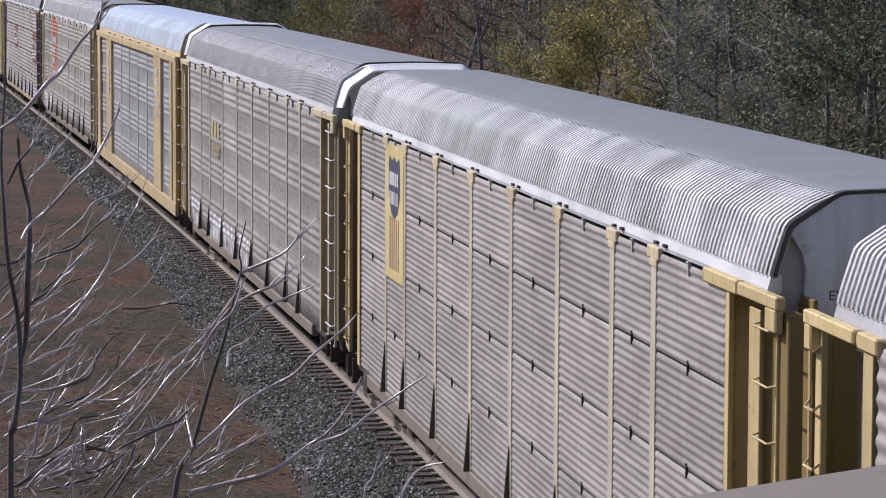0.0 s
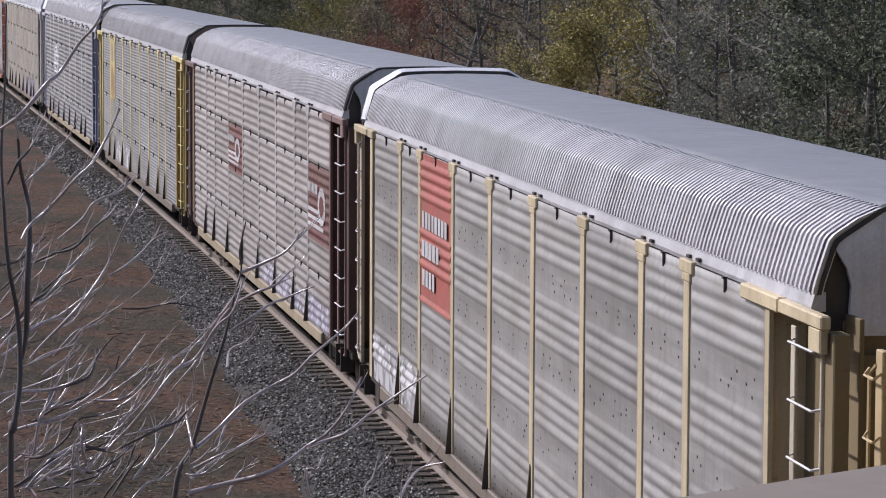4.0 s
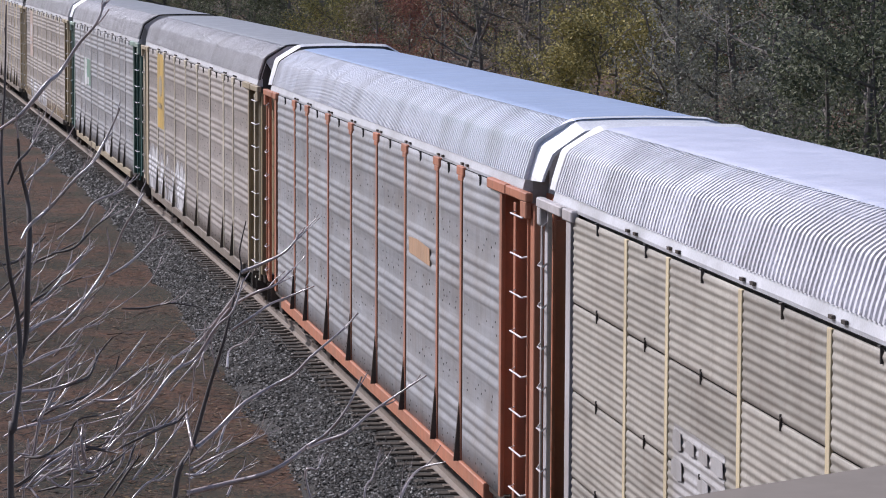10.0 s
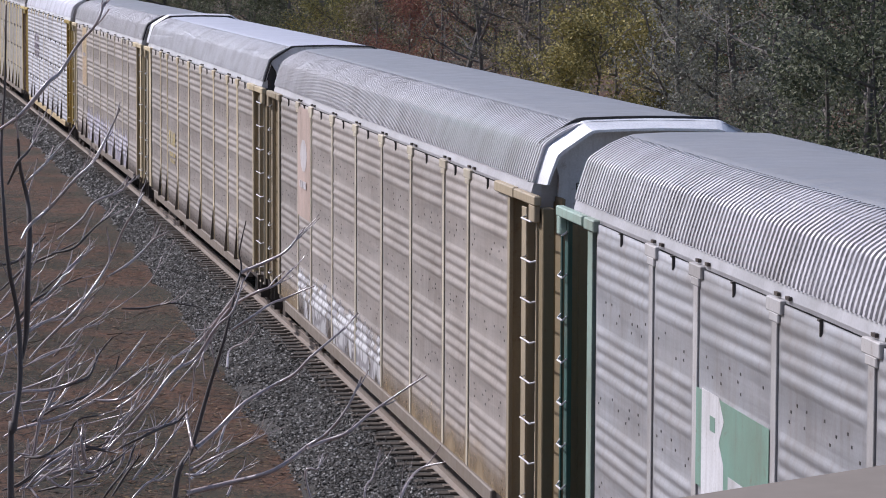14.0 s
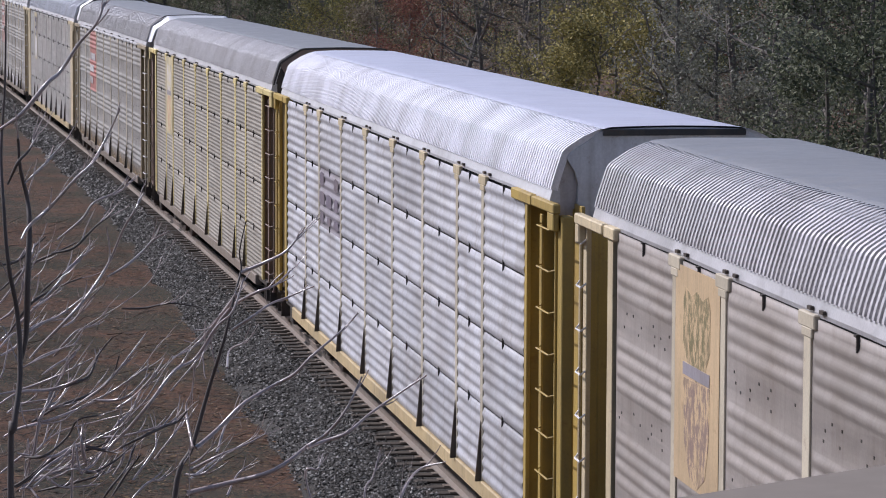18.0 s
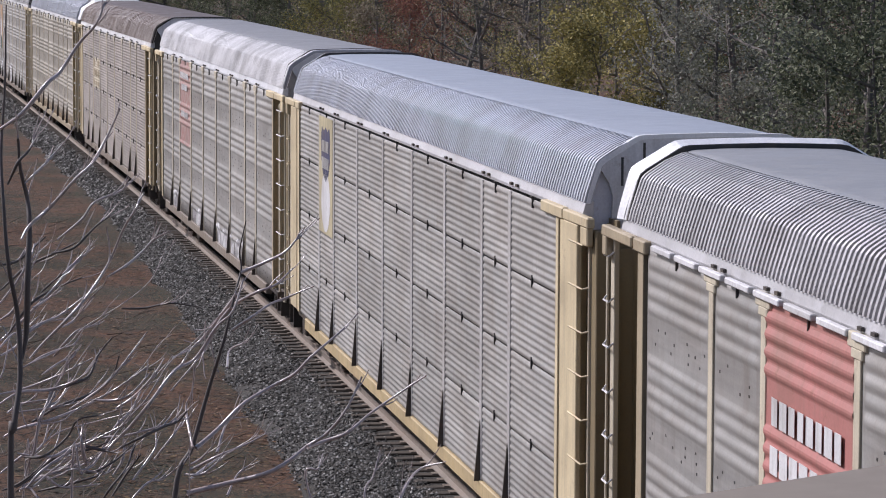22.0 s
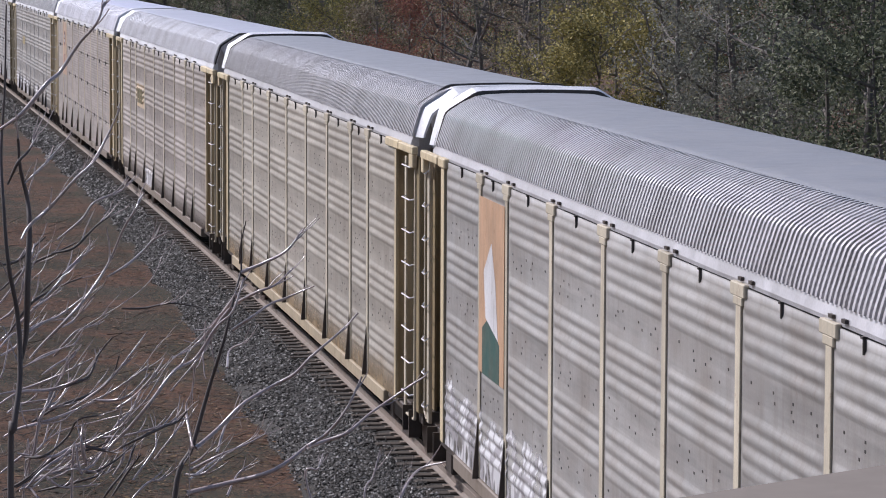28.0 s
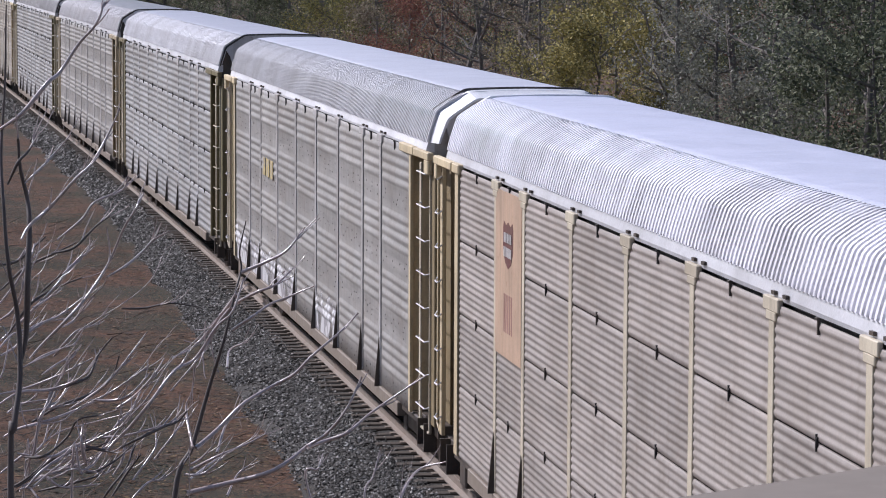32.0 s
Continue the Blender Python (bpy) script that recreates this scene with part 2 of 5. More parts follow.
def build_leaves():
    """Fallen leaves and straw on the brown ground."""
    rng = np.random.default_rng(9)
    verts, faces = [], []
    for _ in range(52000):
        u = 40 + 80 * rng.random() ** 1.4
        off = -2.5 - 7.0 * rng.random()
        if rng.random() > 1.0 + 1.9 * noise.noise((off * 0.5, u * 0.16, 8)):
            continue
        s = 0.022 + 0.045 * rng.random() ** 2
        c = beside(u, off, max(ground_z(off, u), bed_z(off, u)) + 0.02)
        a, t = rng.random() * 6.28, (rng.random() - 0.5) * 0.4
        d1 = Vector((math.cos(a), math.sin(a), t)) * s
        d2 = Vector((-math.sin(a), math.cos(a), 0.4 * (rng.random() - 0.5))) * s * (0.18 + 0.5 * rng.random())
        b = len(verts)
        verts += [c - d1, c + d2, c + d1, c - d2]
        faces.append((b, b + 1, b + 2, b + 3))
    m = island_mat("dead_leaves", ((0.012, 0.008, 0.006), (0.05, 0.027, 0.016), (0.095, 0.047, 0.026), (0.1, 0.075, 0.03), (0.24, 0.16, 0.105)), 0.9)
    tagged(part("fallen_leaves", mesh_of("fallen_leaves", verts, faces), m), "brown fallen leaves lying on the ground", "leaves", kind="stuff")


def build_sticks():
    """Dead sticks and bramble canes lying on the bank."""
    rng = np.random.default_rng(17)
    verts, faces = [], []
    for _ in range(700):
        u = 38 + 60 * rng.random() ** 1.5
        off = -2.9 - 6.5 * rng.random()
        a, L = rng.normal(0.9, 0.7), 0.2 + 0.7 * rng.random()
        c = beside(u, off, ground_z(off, u) + 0.03)
        d = Vector((math.cos(a), math.sin(a), 0.35 * rng.random()))
        q = [c, c + d * L * 0.5 + Vector((0, 0, 0.07 * rng.random())), c + d * L + Vector((0, 0, 0.12 * (rng.random() - 0.3)))]
        r = 0.004 + 0.006 * rng.random()
        tube(verts, faces, q, [r, r * 0.8, r * 0.4], 4)
    m = island_mat("dead_sticks", ((0.03, 0.022, 0.016), (0.085, 0.062, 0.048), (0.2, 0.16, 0.14), (0.05, 0.034, 0.026)), 0.7)
    tagged(part("fallen_sticks", mesh_of("fallen_sticks", verts, faces), m), "dead sticks and canes lying among leaf litter", "sticks", kind="stuff")


def build_track():
    rail_steel = steel("rail_steel", (0.27, 0.225, 0.19), 0.15, 0.5, 0.4, (0.28, 0.19, 0.14), 0.2, 0.2)
    tie_wood = steel("tie_wood", (0.08, 0.062, 0.048), 0, 0.9, 0.7, (0.05, 0.042, 0.036), 0.5)
    root = tagged(new("railway_track"), "single railway track with steel rails on wooden ties", "railway track", kind="structure")
    prof = [(-0.075, -0.18), (-0.07, -0.165), (-0.012, -0.13), (-0.012, -0.045), (-0.036, -0.03), (-0.036, -0.004), (-0.03, 0), (0.03, 0), (0.036, -0.004), (0.036, -0.03), (0.012, -0.045), (0.012, -0.13), (0.07, -0.165), (0.075, -0.18)]
    us = list(range(-740, 0, 40)) + list(range(0, 160, 3)) + list(range(160, 1000, 40))
    for side in (-1, 1):
        verts = [beside(u, side * 0.7535 + p, z) for u in us for p, z in prof]
        n = len(prof)
        faces = [(i * n + j, i * n + (j + 1) % n, (i + 1) * n + (j + 1) % n, (i + 1) * n + j) for i in range(len(us) - 1) for j in range(n)]
        part("rail", mesh_of("rail", verts, faces), rail_steel, root)
    tie = boxes("tie", [(-1.3, 1.3, -0.115, 0.115, -0.36, -0.182)], 0.012)
    plate = boxes("tie_plate", [(-0.17, 0.17, -0.09, 0.09, -0.184, -0.166)])
    rng = random.Random(3)
    for i in range(230):
        u = 30 + i * 0.53 + rng.uniform(-0.02, 0.02)
        x, y, th = track(u)
        t = part("tie", tie, tie_wood, root)
        s = rng.uniform(-0.05, 0.05)
        t.matrix_basis = pose(x + s, y, RAIL + rng.uniform(-0.012, 0.004), 0, rng.uniform(-0.4, 0.4), math.degrees(th) + rng.uniform(-1, 1))
        if i < 110:
            p = part("tie_plate", plate, rail_steel, t, (-0.7535 - s, 0, 0))
    verts, faces = [], []
    for u in list(np.arange(-200, 29, 0.53)) + list(np.arange(152.5, 330, 0.53)):
        b = len(verts)
        verts += [beside(u + du, o, z) for du in (-0.11, 0.11) for o in (-1.3, 1.3) for z in (-0.3, -0.185)]
        faces += [tuple(b + k for k in f) for f in ((0, 1, 3, 2), (4, 6, 7, 5), (0, 4, 5, 1), (2, 3, 7, 6), (1, 5, 7, 3))]
    far = part("far_ties", mesh_of("far_ties", verts, faces), tie_wood, root)
    far["kind"] = "stuff"


def build_bridge():
    concrete = steel("bridge_concrete", (0.255, 0.215, 0.18), 0, 0.85, 0.35, (0.3, 0.26, 0.22), 0.3)
    # the parapet runs a little askew, its far top edge through two points before the camera
    a, b = Vector((-7.934, 2.029, 7.43)), Vector((-7.665, 2.205, 7.43))
    along = (b - a).normalized()
    yaw = math.degrees(math.atan2(along.y, along.x))
    root = tagged(new("bridge"), "concrete overpass with a smooth beige parapet", "bridge", kind="structure")
    root.matrix_basis = pose(a.x, a.y, 0, 0, 0, yaw)
    part("parapet", boxes("parapet", [(-7, 16, -0.36, 0, 6.3, 7.43)], 0.045), concrete, root)
    part("deck", boxes("deck", [(-7, 16, -9.0, -0.02, 5.98, 6.34)], 0.02), concrete, root)
    part("abutment", boxes("abutment", [(-7, -5.5, -9.0, -0.1, -2.0, 5.976)], 0.02), concrete, root)
    part("abutment", boxes("abutment", [(14, 16, -9.0, -0.1, -2.0, 5.976)], 0.02), concrete, root)


# ---- the train: covered car carriers ----
BAYS = (2.87, 1.92, 2.87, 2.87, 2.87, 2.87, 2.87, 1.92, 2.87)
HALF = sum(BAYS) / 2
EDGES = [-HALF + sum(BAYS[:i]) for i in range(10)]
Z0, Z1 = 0.82, 4.79
SEAM = 0.022  # open joint between two rows of panels
ROW = (Z1 - Z0) / 4
SIDE = -1.5
ROOF = [(1.425, 4.945), (1.4, 5.05), (1.31, 5.33), (1.285, 5.38), (1.23, 5.425), (0.91, 5.63), (0.85, 5.66), (0.78, 5.672), (0.4, 5.684), (0, 5.69)]
ROOF_HALF = 13.28


def wave_profile(h, kind):
    """Height and depth steps of a sheet: fine or coarse ribs, or bands of ribs with a flat strip between."""
    prof = []
    if kind == "bands":
        rows = max(1, round(h / ROW))
        for r in range(rows):
            z, k = r * h / rows, h / rows
            prof.append((z, 0.0))
            for i in range(4):
                for f, d in ((0.0, 0.0), (0.14, 0.22), (0.3, 0.75), (0.45, 1.0), (0.6, 0.92), (0.76, 0.5), (0.9, 0.1)):
                    prof.append((z + k * (0.3 + 0.62 * (i + f) / 4), 0.024 * d))
            prof.append((z + k * 0.92, 0.0))
    else:
        pitch, amp = {"fine": (ROW / 11, 0.013), "coarse": (ROW / 6, 0.023)}[kind]
        n = max(1, round(h / pitch))
        for i in range(n):
            for f in (0.0, 0.17, 0.33, 0.5, 0.67, 0.83):
                prof.append(((i + f) * h / n, amp * (0.5 - 0.5 * math.cos(2 * math.pi * f))))
    prof.append((h, 0.0))
    return prof


def corrugated(w, h, kind, proud=0.0):
    """A sheet w long (y) and h high (z) with ribs along y, its back at x = 0, facing -x."""
    def make():
        prof = wave_profile(h, kind)
        verts, faces = [], []
        cols = ((-w / 2, 0.0), (-w / 2 + 0.05, 0.15), (-w / 2 + 0.13, 1.0), (w / 2 - 0.13, 1.0), (w / 2 - 0.05, 0.15), (w / 2, 0.0)) if kind == "bands" else ((-w / 2, 1.0), (w / 2, 1.0))
        for y, k in cols:
            for z, d in prof:
                verts.append((-d * k - proud, y, z))
        m, c = len(prof), len(cols)
        for s in range(c - 1):
            for i in range(m - 1):
                faces.append((s * m + i, s * m + i + 1, s * m + m + i + 1, s * m + m + i))
        e = c * m
        verts += [(0.02, -w / 2, 0), (0.02, -w / 2, h), (0.02, w / 2, 0), (0.02, w / 2, h)]
        faces.append((e + 1, e, e + 2, e + 3))
        faces.append((m - 1, e + 1, e + 3, *((s + 1) * m - 1 for s in range(c - 1, 0, -1))))
        faces.append((e, *(s * m for s in range(c)), e + 2))
        me = mesh_of("panel", verts, faces)
        me.polygons.foreach_set("use_smooth", [True] * ((c - 1) * (m - 1)) + [False] * 3)
        return me
    return once(("corr", round(w, 3), round(h, 3), kind, proud), make)


def roof_mesh():
    """The ribbed shoulders of the roof, both sides."""
    def make():
        verts, faces = [], []
        pitch, crest, valley = 0.132, 0.06, -0.032
        ys, hs = [], []
        for i in range(int(2 * ROOF_HALF / pitch)):
            for f, a in ((0.2, valley), (0.0, crest), (0.43, crest), (0.5, valley)):
                ys.append(-ROOF_HALF + (i + f) * pitch)
                hs.append(a)
        for s in (-1, 1):
            prof = [(s * p.x, p.y) for p in curve_points([(x, z, 0) for x, z in ROOF[:8]], 2)]
            prof = prof if s < 0 else prof[::-1]
            norm = []
            for i in range(len(prof)):
                a, b = prof[max(i - 1, 0)], prof[min(i + 1, len(prof) - 1)]
                d = Vector((b[0] - a[0], b[1] - a[1])).normalized()
                norm.append((-d.y, d.x))
            m, base = len(prof), len(verts)
            fade = [min(1.0, max(0.05, (abs(x) - 0.84) / 0.14)) for x, z in prof]
            verts += [(prof[j][0] + norm[j][0] * h * fade[j], y, prof[j][1] + norm[j][1] * h * fade[j]) for y, h in zip(ys, hs) for j in range(m)]
            faces += [(base + i * m + j, base + (i + 1) * m + j, base + (i + 1) * m + j + 1, base + i * m + j + 1) for i in range(len(ys) - 1) for j in range(m - 1)]
        return mesh_of("roof", verts, faces)
    return once("roof", make)


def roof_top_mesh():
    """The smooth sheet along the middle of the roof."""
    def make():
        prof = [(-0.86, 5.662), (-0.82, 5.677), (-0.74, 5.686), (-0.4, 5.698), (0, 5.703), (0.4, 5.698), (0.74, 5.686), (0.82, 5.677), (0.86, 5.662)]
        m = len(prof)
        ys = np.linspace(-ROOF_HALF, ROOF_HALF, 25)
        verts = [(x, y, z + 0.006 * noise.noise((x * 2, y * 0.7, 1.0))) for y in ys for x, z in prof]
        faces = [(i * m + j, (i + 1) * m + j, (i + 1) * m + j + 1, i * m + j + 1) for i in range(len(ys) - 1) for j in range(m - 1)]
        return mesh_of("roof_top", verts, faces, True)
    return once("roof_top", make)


def arch_mesh(width, lift, taper=0.0):
    """A strip over the end of the roof, width along y; its -y edge is drawn in by the taper."""
    def make():
        prof = [(-x, z) for x, z in ROOF] + [(x, z) for x, z in reversed(ROOF[:-1])]
        verts, faces = [], []
        m = len(prof)
        for y in (-width / 2, width / 2):
            for k in (0.0, 1.0):
                for x, z in prof:
                    g = (lift if k else lift - 0.03 if taper else -0.012) - (taper if y < 0 else 0.0)
                    up = min(1.0, (z - 4.945) / 0.4)
                    verts.append((x * (1 + g / 1.41), y, z + g * up))
        def ring(a, b):
            for j in range(m - 1):
                faces.append((a + j, a + j + 1, b + j + 1, b + j))
        ring(0, m)
        ring(m, 3 * m)
        ring(3 * m, 2 * m)
        ring(2 * m, 0)
        return mesh_of("roof_cap", verts, faces)
    return once(("arch", width, lift, taper), make)


def hood_mesh():
    """The plate that closes the roof's end, cut away at its lower corners."""
    def make():
        prof = [(-x * 0.985, z - 0.01) for x, z in ROOF[2:]] + [(x * 0.985, z - 0.01) for x, z in reversed(ROOF[2:-1])]
        ring = [(-1.17, 4.6), (-1.15, 5.02), (-1.19, 5.16)] + prof + [(1.19, 5.16), (1.15, 5.02), (1.17, 4.6)]
        m = len(ring)
        verts = [(x, y, z) for y in (-0.03, 0.03) for x, z in ring]
        faces = [tuple(range(m)), tuple(reversed(range(m, 2 * m)))]
        faces += [(i, m + i, m + (i + 1) % m, (i + 1) % m) for i in range(m)]
        return mesh_of("end_hood", verts, faces)
    return once("hood", make)


def fascia_mesh(s):
    """The sloping edge beam under the roof ribs."""
    def make():
        prof = [(1.36, 4.803), (1.482, 4.803), (1.484, 4.84), (1.452, 4.955), (1.36, 4.965)]
        m = len(prof)
        ys = np.linspace(-13.24, 13.24, 19)
        verts = [(s * (x + 0.004 * noise.noise((y * 0.6, x * 3, 2.0))), y, z + 0.006 * noise.noise((y * 0.5, 5.0, 1.0))) for y in ys for x, z in prof]
        faces = [(i * m + j, i * m + (j + 1) % m, (i + 1) * m + (j + 1) % m, (i + 1) * m + j) for i in range(len(ys) - 1) for j in range(m)]
        faces += [tuple(range(m)), tuple((len(ys) - 1) * m + j for j in reversed(range(m)))]
        return mesh_of("roof_rail", verts, faces)
    return once(("fascia", s), make)


def ladder_mesh(f, wide):
    """A side ladder: a flat stringer, a thin outer rail and a foot, from y = 0 towards the car's end at y = f."""
    def make():
        sp = [(-0.014, 0.014, *sorted((0, f * wide)), 0.8, 4.62), (-0.02, 0.02, *sorted((f * 0.9, f * 0.945)), 0.72, 4.56), (-0.03, 0.02, *sorted((0, f * 0.94)), 0.7, 0.735)]
        return boxes("ladder", sp, 0.006)
    return once(("ladder", f, wide), make)


def rung_mesh(a, b, out, drop):
    """A bent rod between two places along y, standing out from its ladder."""
    def make():
        verts, faces = [], []
        k = 0.035 if b > a else -0.035
        tube(verts, faces, [(0.0, a, drop), (-out, a + k, 0), (-out, b - k, 0), (0.0, b, drop)], [0.0125] * 4, 5)
        return mesh_of("rung", verts, faces)
    return once(("rung", a, b, out, drop), make)


def grab_ladder_mesh(s):
    """The thin outer rail of the narrow ladder at a corner pole."""
    def make():
        verts, faces = [], []
        tube(verts, faces, [(0, s * 13.8, 4.6), (0, s * 13.99, 4.5), (0, s * 13.99, 0.98), (0, s * 13.8, 0.88)], [0.016] * 4, 4)
        return mesh_of("ladder", verts, faces)
    return once(("grab_ladder", s), make)


def post_mesh(w, proud):
    return once(("post", w, proud), lambda: boxes("post", [(-proud, 0.02, -w / 2, w / 2, Z0, Z1 - 0.02)], 0.005))


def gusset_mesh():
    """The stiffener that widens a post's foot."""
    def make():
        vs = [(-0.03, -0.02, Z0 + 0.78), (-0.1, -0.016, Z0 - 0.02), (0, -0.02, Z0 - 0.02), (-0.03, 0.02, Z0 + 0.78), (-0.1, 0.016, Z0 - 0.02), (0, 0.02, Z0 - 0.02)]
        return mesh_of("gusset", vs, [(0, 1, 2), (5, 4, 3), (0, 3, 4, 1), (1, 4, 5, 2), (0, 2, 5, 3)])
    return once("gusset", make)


def latch_mesh(top):
    def make():
        if top:
            return boxes("latch", [(-0.026, 0.0, -0.01, 0.01, -0.11, 0.03), (-0.034, 0.0, -0.01, 0.05, 0.012, 0.03)])
        return boxes("latch", [(-0.026, 0.0, -0.008, 0.008, -0.08, 0.065), (-0.026, 0.0, -0.04, 0.008, 0.028, 0.042)])
    return once(("latch", top), make)


def rivets_mesh():
    def make():
        sp, rng = [], random.Random(12)
        for i in range(9):
            n = 4 if BAYS[i] > 2 else 3
            for r in range(4):
                for k in range(n):
                    for dz in (0.035, 0.12, 0.2):
                        y, z = EDGES[i] + BAYS[i] * (k + 0.8 + rng.uniform(-0.34, 0.34)) / (n + 0.6), Z0 + r * ROW + dz + rng.uniform(-0.015, 0.015)
                        if rng.random() < 0.85:
                            sp.append((-0.004, 0.01, y - 0.017, y + 0.017, z - 0.013, z + 0.013))
        return boxes("perforation", sp)
    return once("rivets", make)


def door_mesh(side):
    """One leaf of the end doors, folded from a single sheet."""
    def make():
        xs = [0.02, 0.06, 0.3, 0.34, 0.6, 0.64, 0.9, 0.94, 1.16]
        ys = [0, 0, 0, -0.06, -0.06, 0, 0, -0.06, -0.06]
        m = len(xs)
        verts = [(side * x, y + t, z) for t in (0, 0.05) for z in (0.95, 4.45) for x, y in zip(xs, ys)]
        faces = []
        for i in range(m - 1):
            faces += [(i, i + 1, m + i + 1, m + i), (2 * m + i + 1, 2 * m + i, 3 * m + i, 3 * m + i + 1), (m + i, m + i + 1, 3 * m + i + 1, 3 * m + i), (i + 1, i, 2 * m + i, 2 * m + i + 1)]
        faces += [(0, m, 3 * m, 2 * m), (m - 1, 3 * m - 1, 4 * m - 1, 2 * m - 1)]
        return mesh_of("end_door", verts, faces)
    return once(("end_door", side), make)


def arm_mesh(s, f):
    """The beam that carries the end of the side frame; s: which end, f: which side."""
    side = s * f > 0

    def make():
        sp = []
        for x, a, b, z0, z1 in ((0.1, -1.2, 0.02, 4.7, 4.835), (0.092, 0.035, 1.32, 4.705, 4.825), (0.08, 0.92, 1.26, 4.5, 4.71)) if side else ((0.1, -0.62, -0.1, 4.7, 4.835), (0.07, -0.1, 0.02, 4.71, 4.8), (0.1, 0.02, 1.5, 4.71, 4.83), (0.09, 1.3, 1.5, 4.5, 4.72)):
            ys = sorted((s * a, s * b))
            xs = sorted((0, f * x))
            sp.append((*xs, *ys, z0, z1))
        return boxes("end_arm", sp, 0.015)
    return once(("arm", s, f), make)


def wheel_mesh():
    def make():
        verts, faces = [], []
        n = 20
        prof = [(-0.07, 0.0), (-0.07, 0.1), (-0.03, 0.16), (-0.03, 0.33), (-0.06, 0.37), (-0.06, 0.42), (0.05, 0.43), (0.08, 0.455), (0.08, 0.0)]
        for k in range(n):
            w = 2 * math.pi * k / n
            for x, r in prof:
                verts.append((x, r * math.cos(w), r * math.sin(w)))
        m = len(prof)
        for k in range(n):
            for j in range(m - 1):
                a, b = k * m, ((k + 1) % n) * m
                faces.append((a + j, b + j, b + j + 1, a + j + 1))
        return mesh_of("wheel", verts, faces, False)
    return once("wheel", make)


PAINT = {
    "bone": (0.84, 0.83, 0.85), "shaded_hollow": (0.085, 0.06, 0.036), "sill": (0.26, 0.215, 0.175), "tan": (0.44, 0.36, 0.24), "cream": (0.7, 0.58, 0.37), "yellow": (0.68, 0.53, 0.25), "lemon": (0.8, 0.65, 0.28), "gold": (0.48, 0.335, 0.08),
    "brown": (0.1, 0.045, 0.04), "blue": (0.06, 0.075, 0.17), "orange": (0.5, 0.195, 0.11), "green": (0.03, 0.1, 0.085), "mint": (0.32, 0.43, 0.36),
    "olive": (0.2, 0.17, 0.085), "shaded_cream": (0.25, 0.19, 0.1), "shaded_gold": (0.26, 0.18, 0.05), "dusty_brown": (0.24, 0.15, 0.14), "grey": (0.45, 0.43, 0.42), "white": (0.74, 0.73, 0.74), "pale_post": (0.62, 0.55, 0.42), "silver": (0.52, 0.5, 0.49),
    "lavender": (0.62, 0.62, 0.68), "rust": (0.27, 0.19, 0.16), "red": (0.46, 0.13, 0.105), "faded_red": (0.34, 0.165, 0.15),
    "maroon": (0.16, 0.055, 0.05), "navy": (0.05, 0.055, 0.13), "plum": (0.2, 0.17, 0.22), "mauve": (0.38, 0.35, 0.39), "ash": (0.62, 0.58, 0.58), "salmon": (0.58, 0.36, 0.22), "peach": (0.62, 0.43, 0.3), "ochre": (0.6, 0.46, 0.25), "sage": (0.2, 0.34, 0.27), "amber": (0.68, 0.45, 0.12), "brick": (0.45, 0.18, 0.16), "dusty_pink": (0.55, 0.42, 0.36), "buff": (0.6, 0.44, 0.26), "periwinkle": (0.33, 0.335, 0.47), "brass": (0.52, 0.4, 0.14), "straw": (0.62, 0.54, 0.34), "dark": (0.03, 0.03, 0.033), "grime_shade": (0.045, 0.036, 0.032),
}
PANEL_TONES = {
    "warm": (0.423, 0.378, 0.347), "neutral": (0.419, 0.405, 0.387), "cool": (0.405, 0.405, 0.42), "pink": (0.44, 0.402, 0.382), "tan": (0.44, 0.405, 0.35), "white": (0.62, 0.62, 0.66), "grey": (0.378, 0.378, 0.378), "slate": (0.33, 0.33, 0.338),
}


def paint(key):
    return steel("paint_" + key, PAINT[key], 0.0, 0.55, 0.4, (0.17, 0.13, 0.09), 0.3, 0.7 if key in ("lemon", "yellow") else 0.3)


def sheet(key):
    return steel("sheet_" + key, PANEL_TONES[key], 0.25, 0.5, 0.45, (0.25, 0.205, 0.17), 0.42, 0.12, 0.45)


# patchy: near-white base colour holds the sun glint on the shoulders
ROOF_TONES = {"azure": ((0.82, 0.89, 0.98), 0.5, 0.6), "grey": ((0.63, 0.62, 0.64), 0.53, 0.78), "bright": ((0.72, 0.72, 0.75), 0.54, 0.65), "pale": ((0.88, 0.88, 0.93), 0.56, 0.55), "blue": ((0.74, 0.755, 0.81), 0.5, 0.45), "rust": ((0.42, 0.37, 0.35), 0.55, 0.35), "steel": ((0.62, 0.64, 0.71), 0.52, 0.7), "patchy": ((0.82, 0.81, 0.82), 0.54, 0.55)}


def roof_mat(key):
    name = "roof_" + key
    if name in _mats:
        return _mats[name]
    col, r, metal = ROOF_TONES[key]
    worn = {"patchy": 0.6, "rust": 0.9}.get(key, 0.35)
    base = {"patchy": (0.3, 0.29, 0.29), "rust": (0.16, 0.115, 0.095)}.get(key, (0.3, 0.28, 0.27))
    return steel(name, col, metal, r, worn, base, 0.1)


# tops carry light in their colour: darker without sun sheen, bluish from reflected sky
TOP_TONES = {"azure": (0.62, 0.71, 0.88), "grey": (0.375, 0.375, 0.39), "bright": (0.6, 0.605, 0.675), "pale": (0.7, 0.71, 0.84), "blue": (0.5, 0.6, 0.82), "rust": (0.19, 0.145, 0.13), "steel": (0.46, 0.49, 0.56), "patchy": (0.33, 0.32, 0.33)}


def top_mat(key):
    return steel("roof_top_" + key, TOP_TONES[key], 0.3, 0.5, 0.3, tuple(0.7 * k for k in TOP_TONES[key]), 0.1)


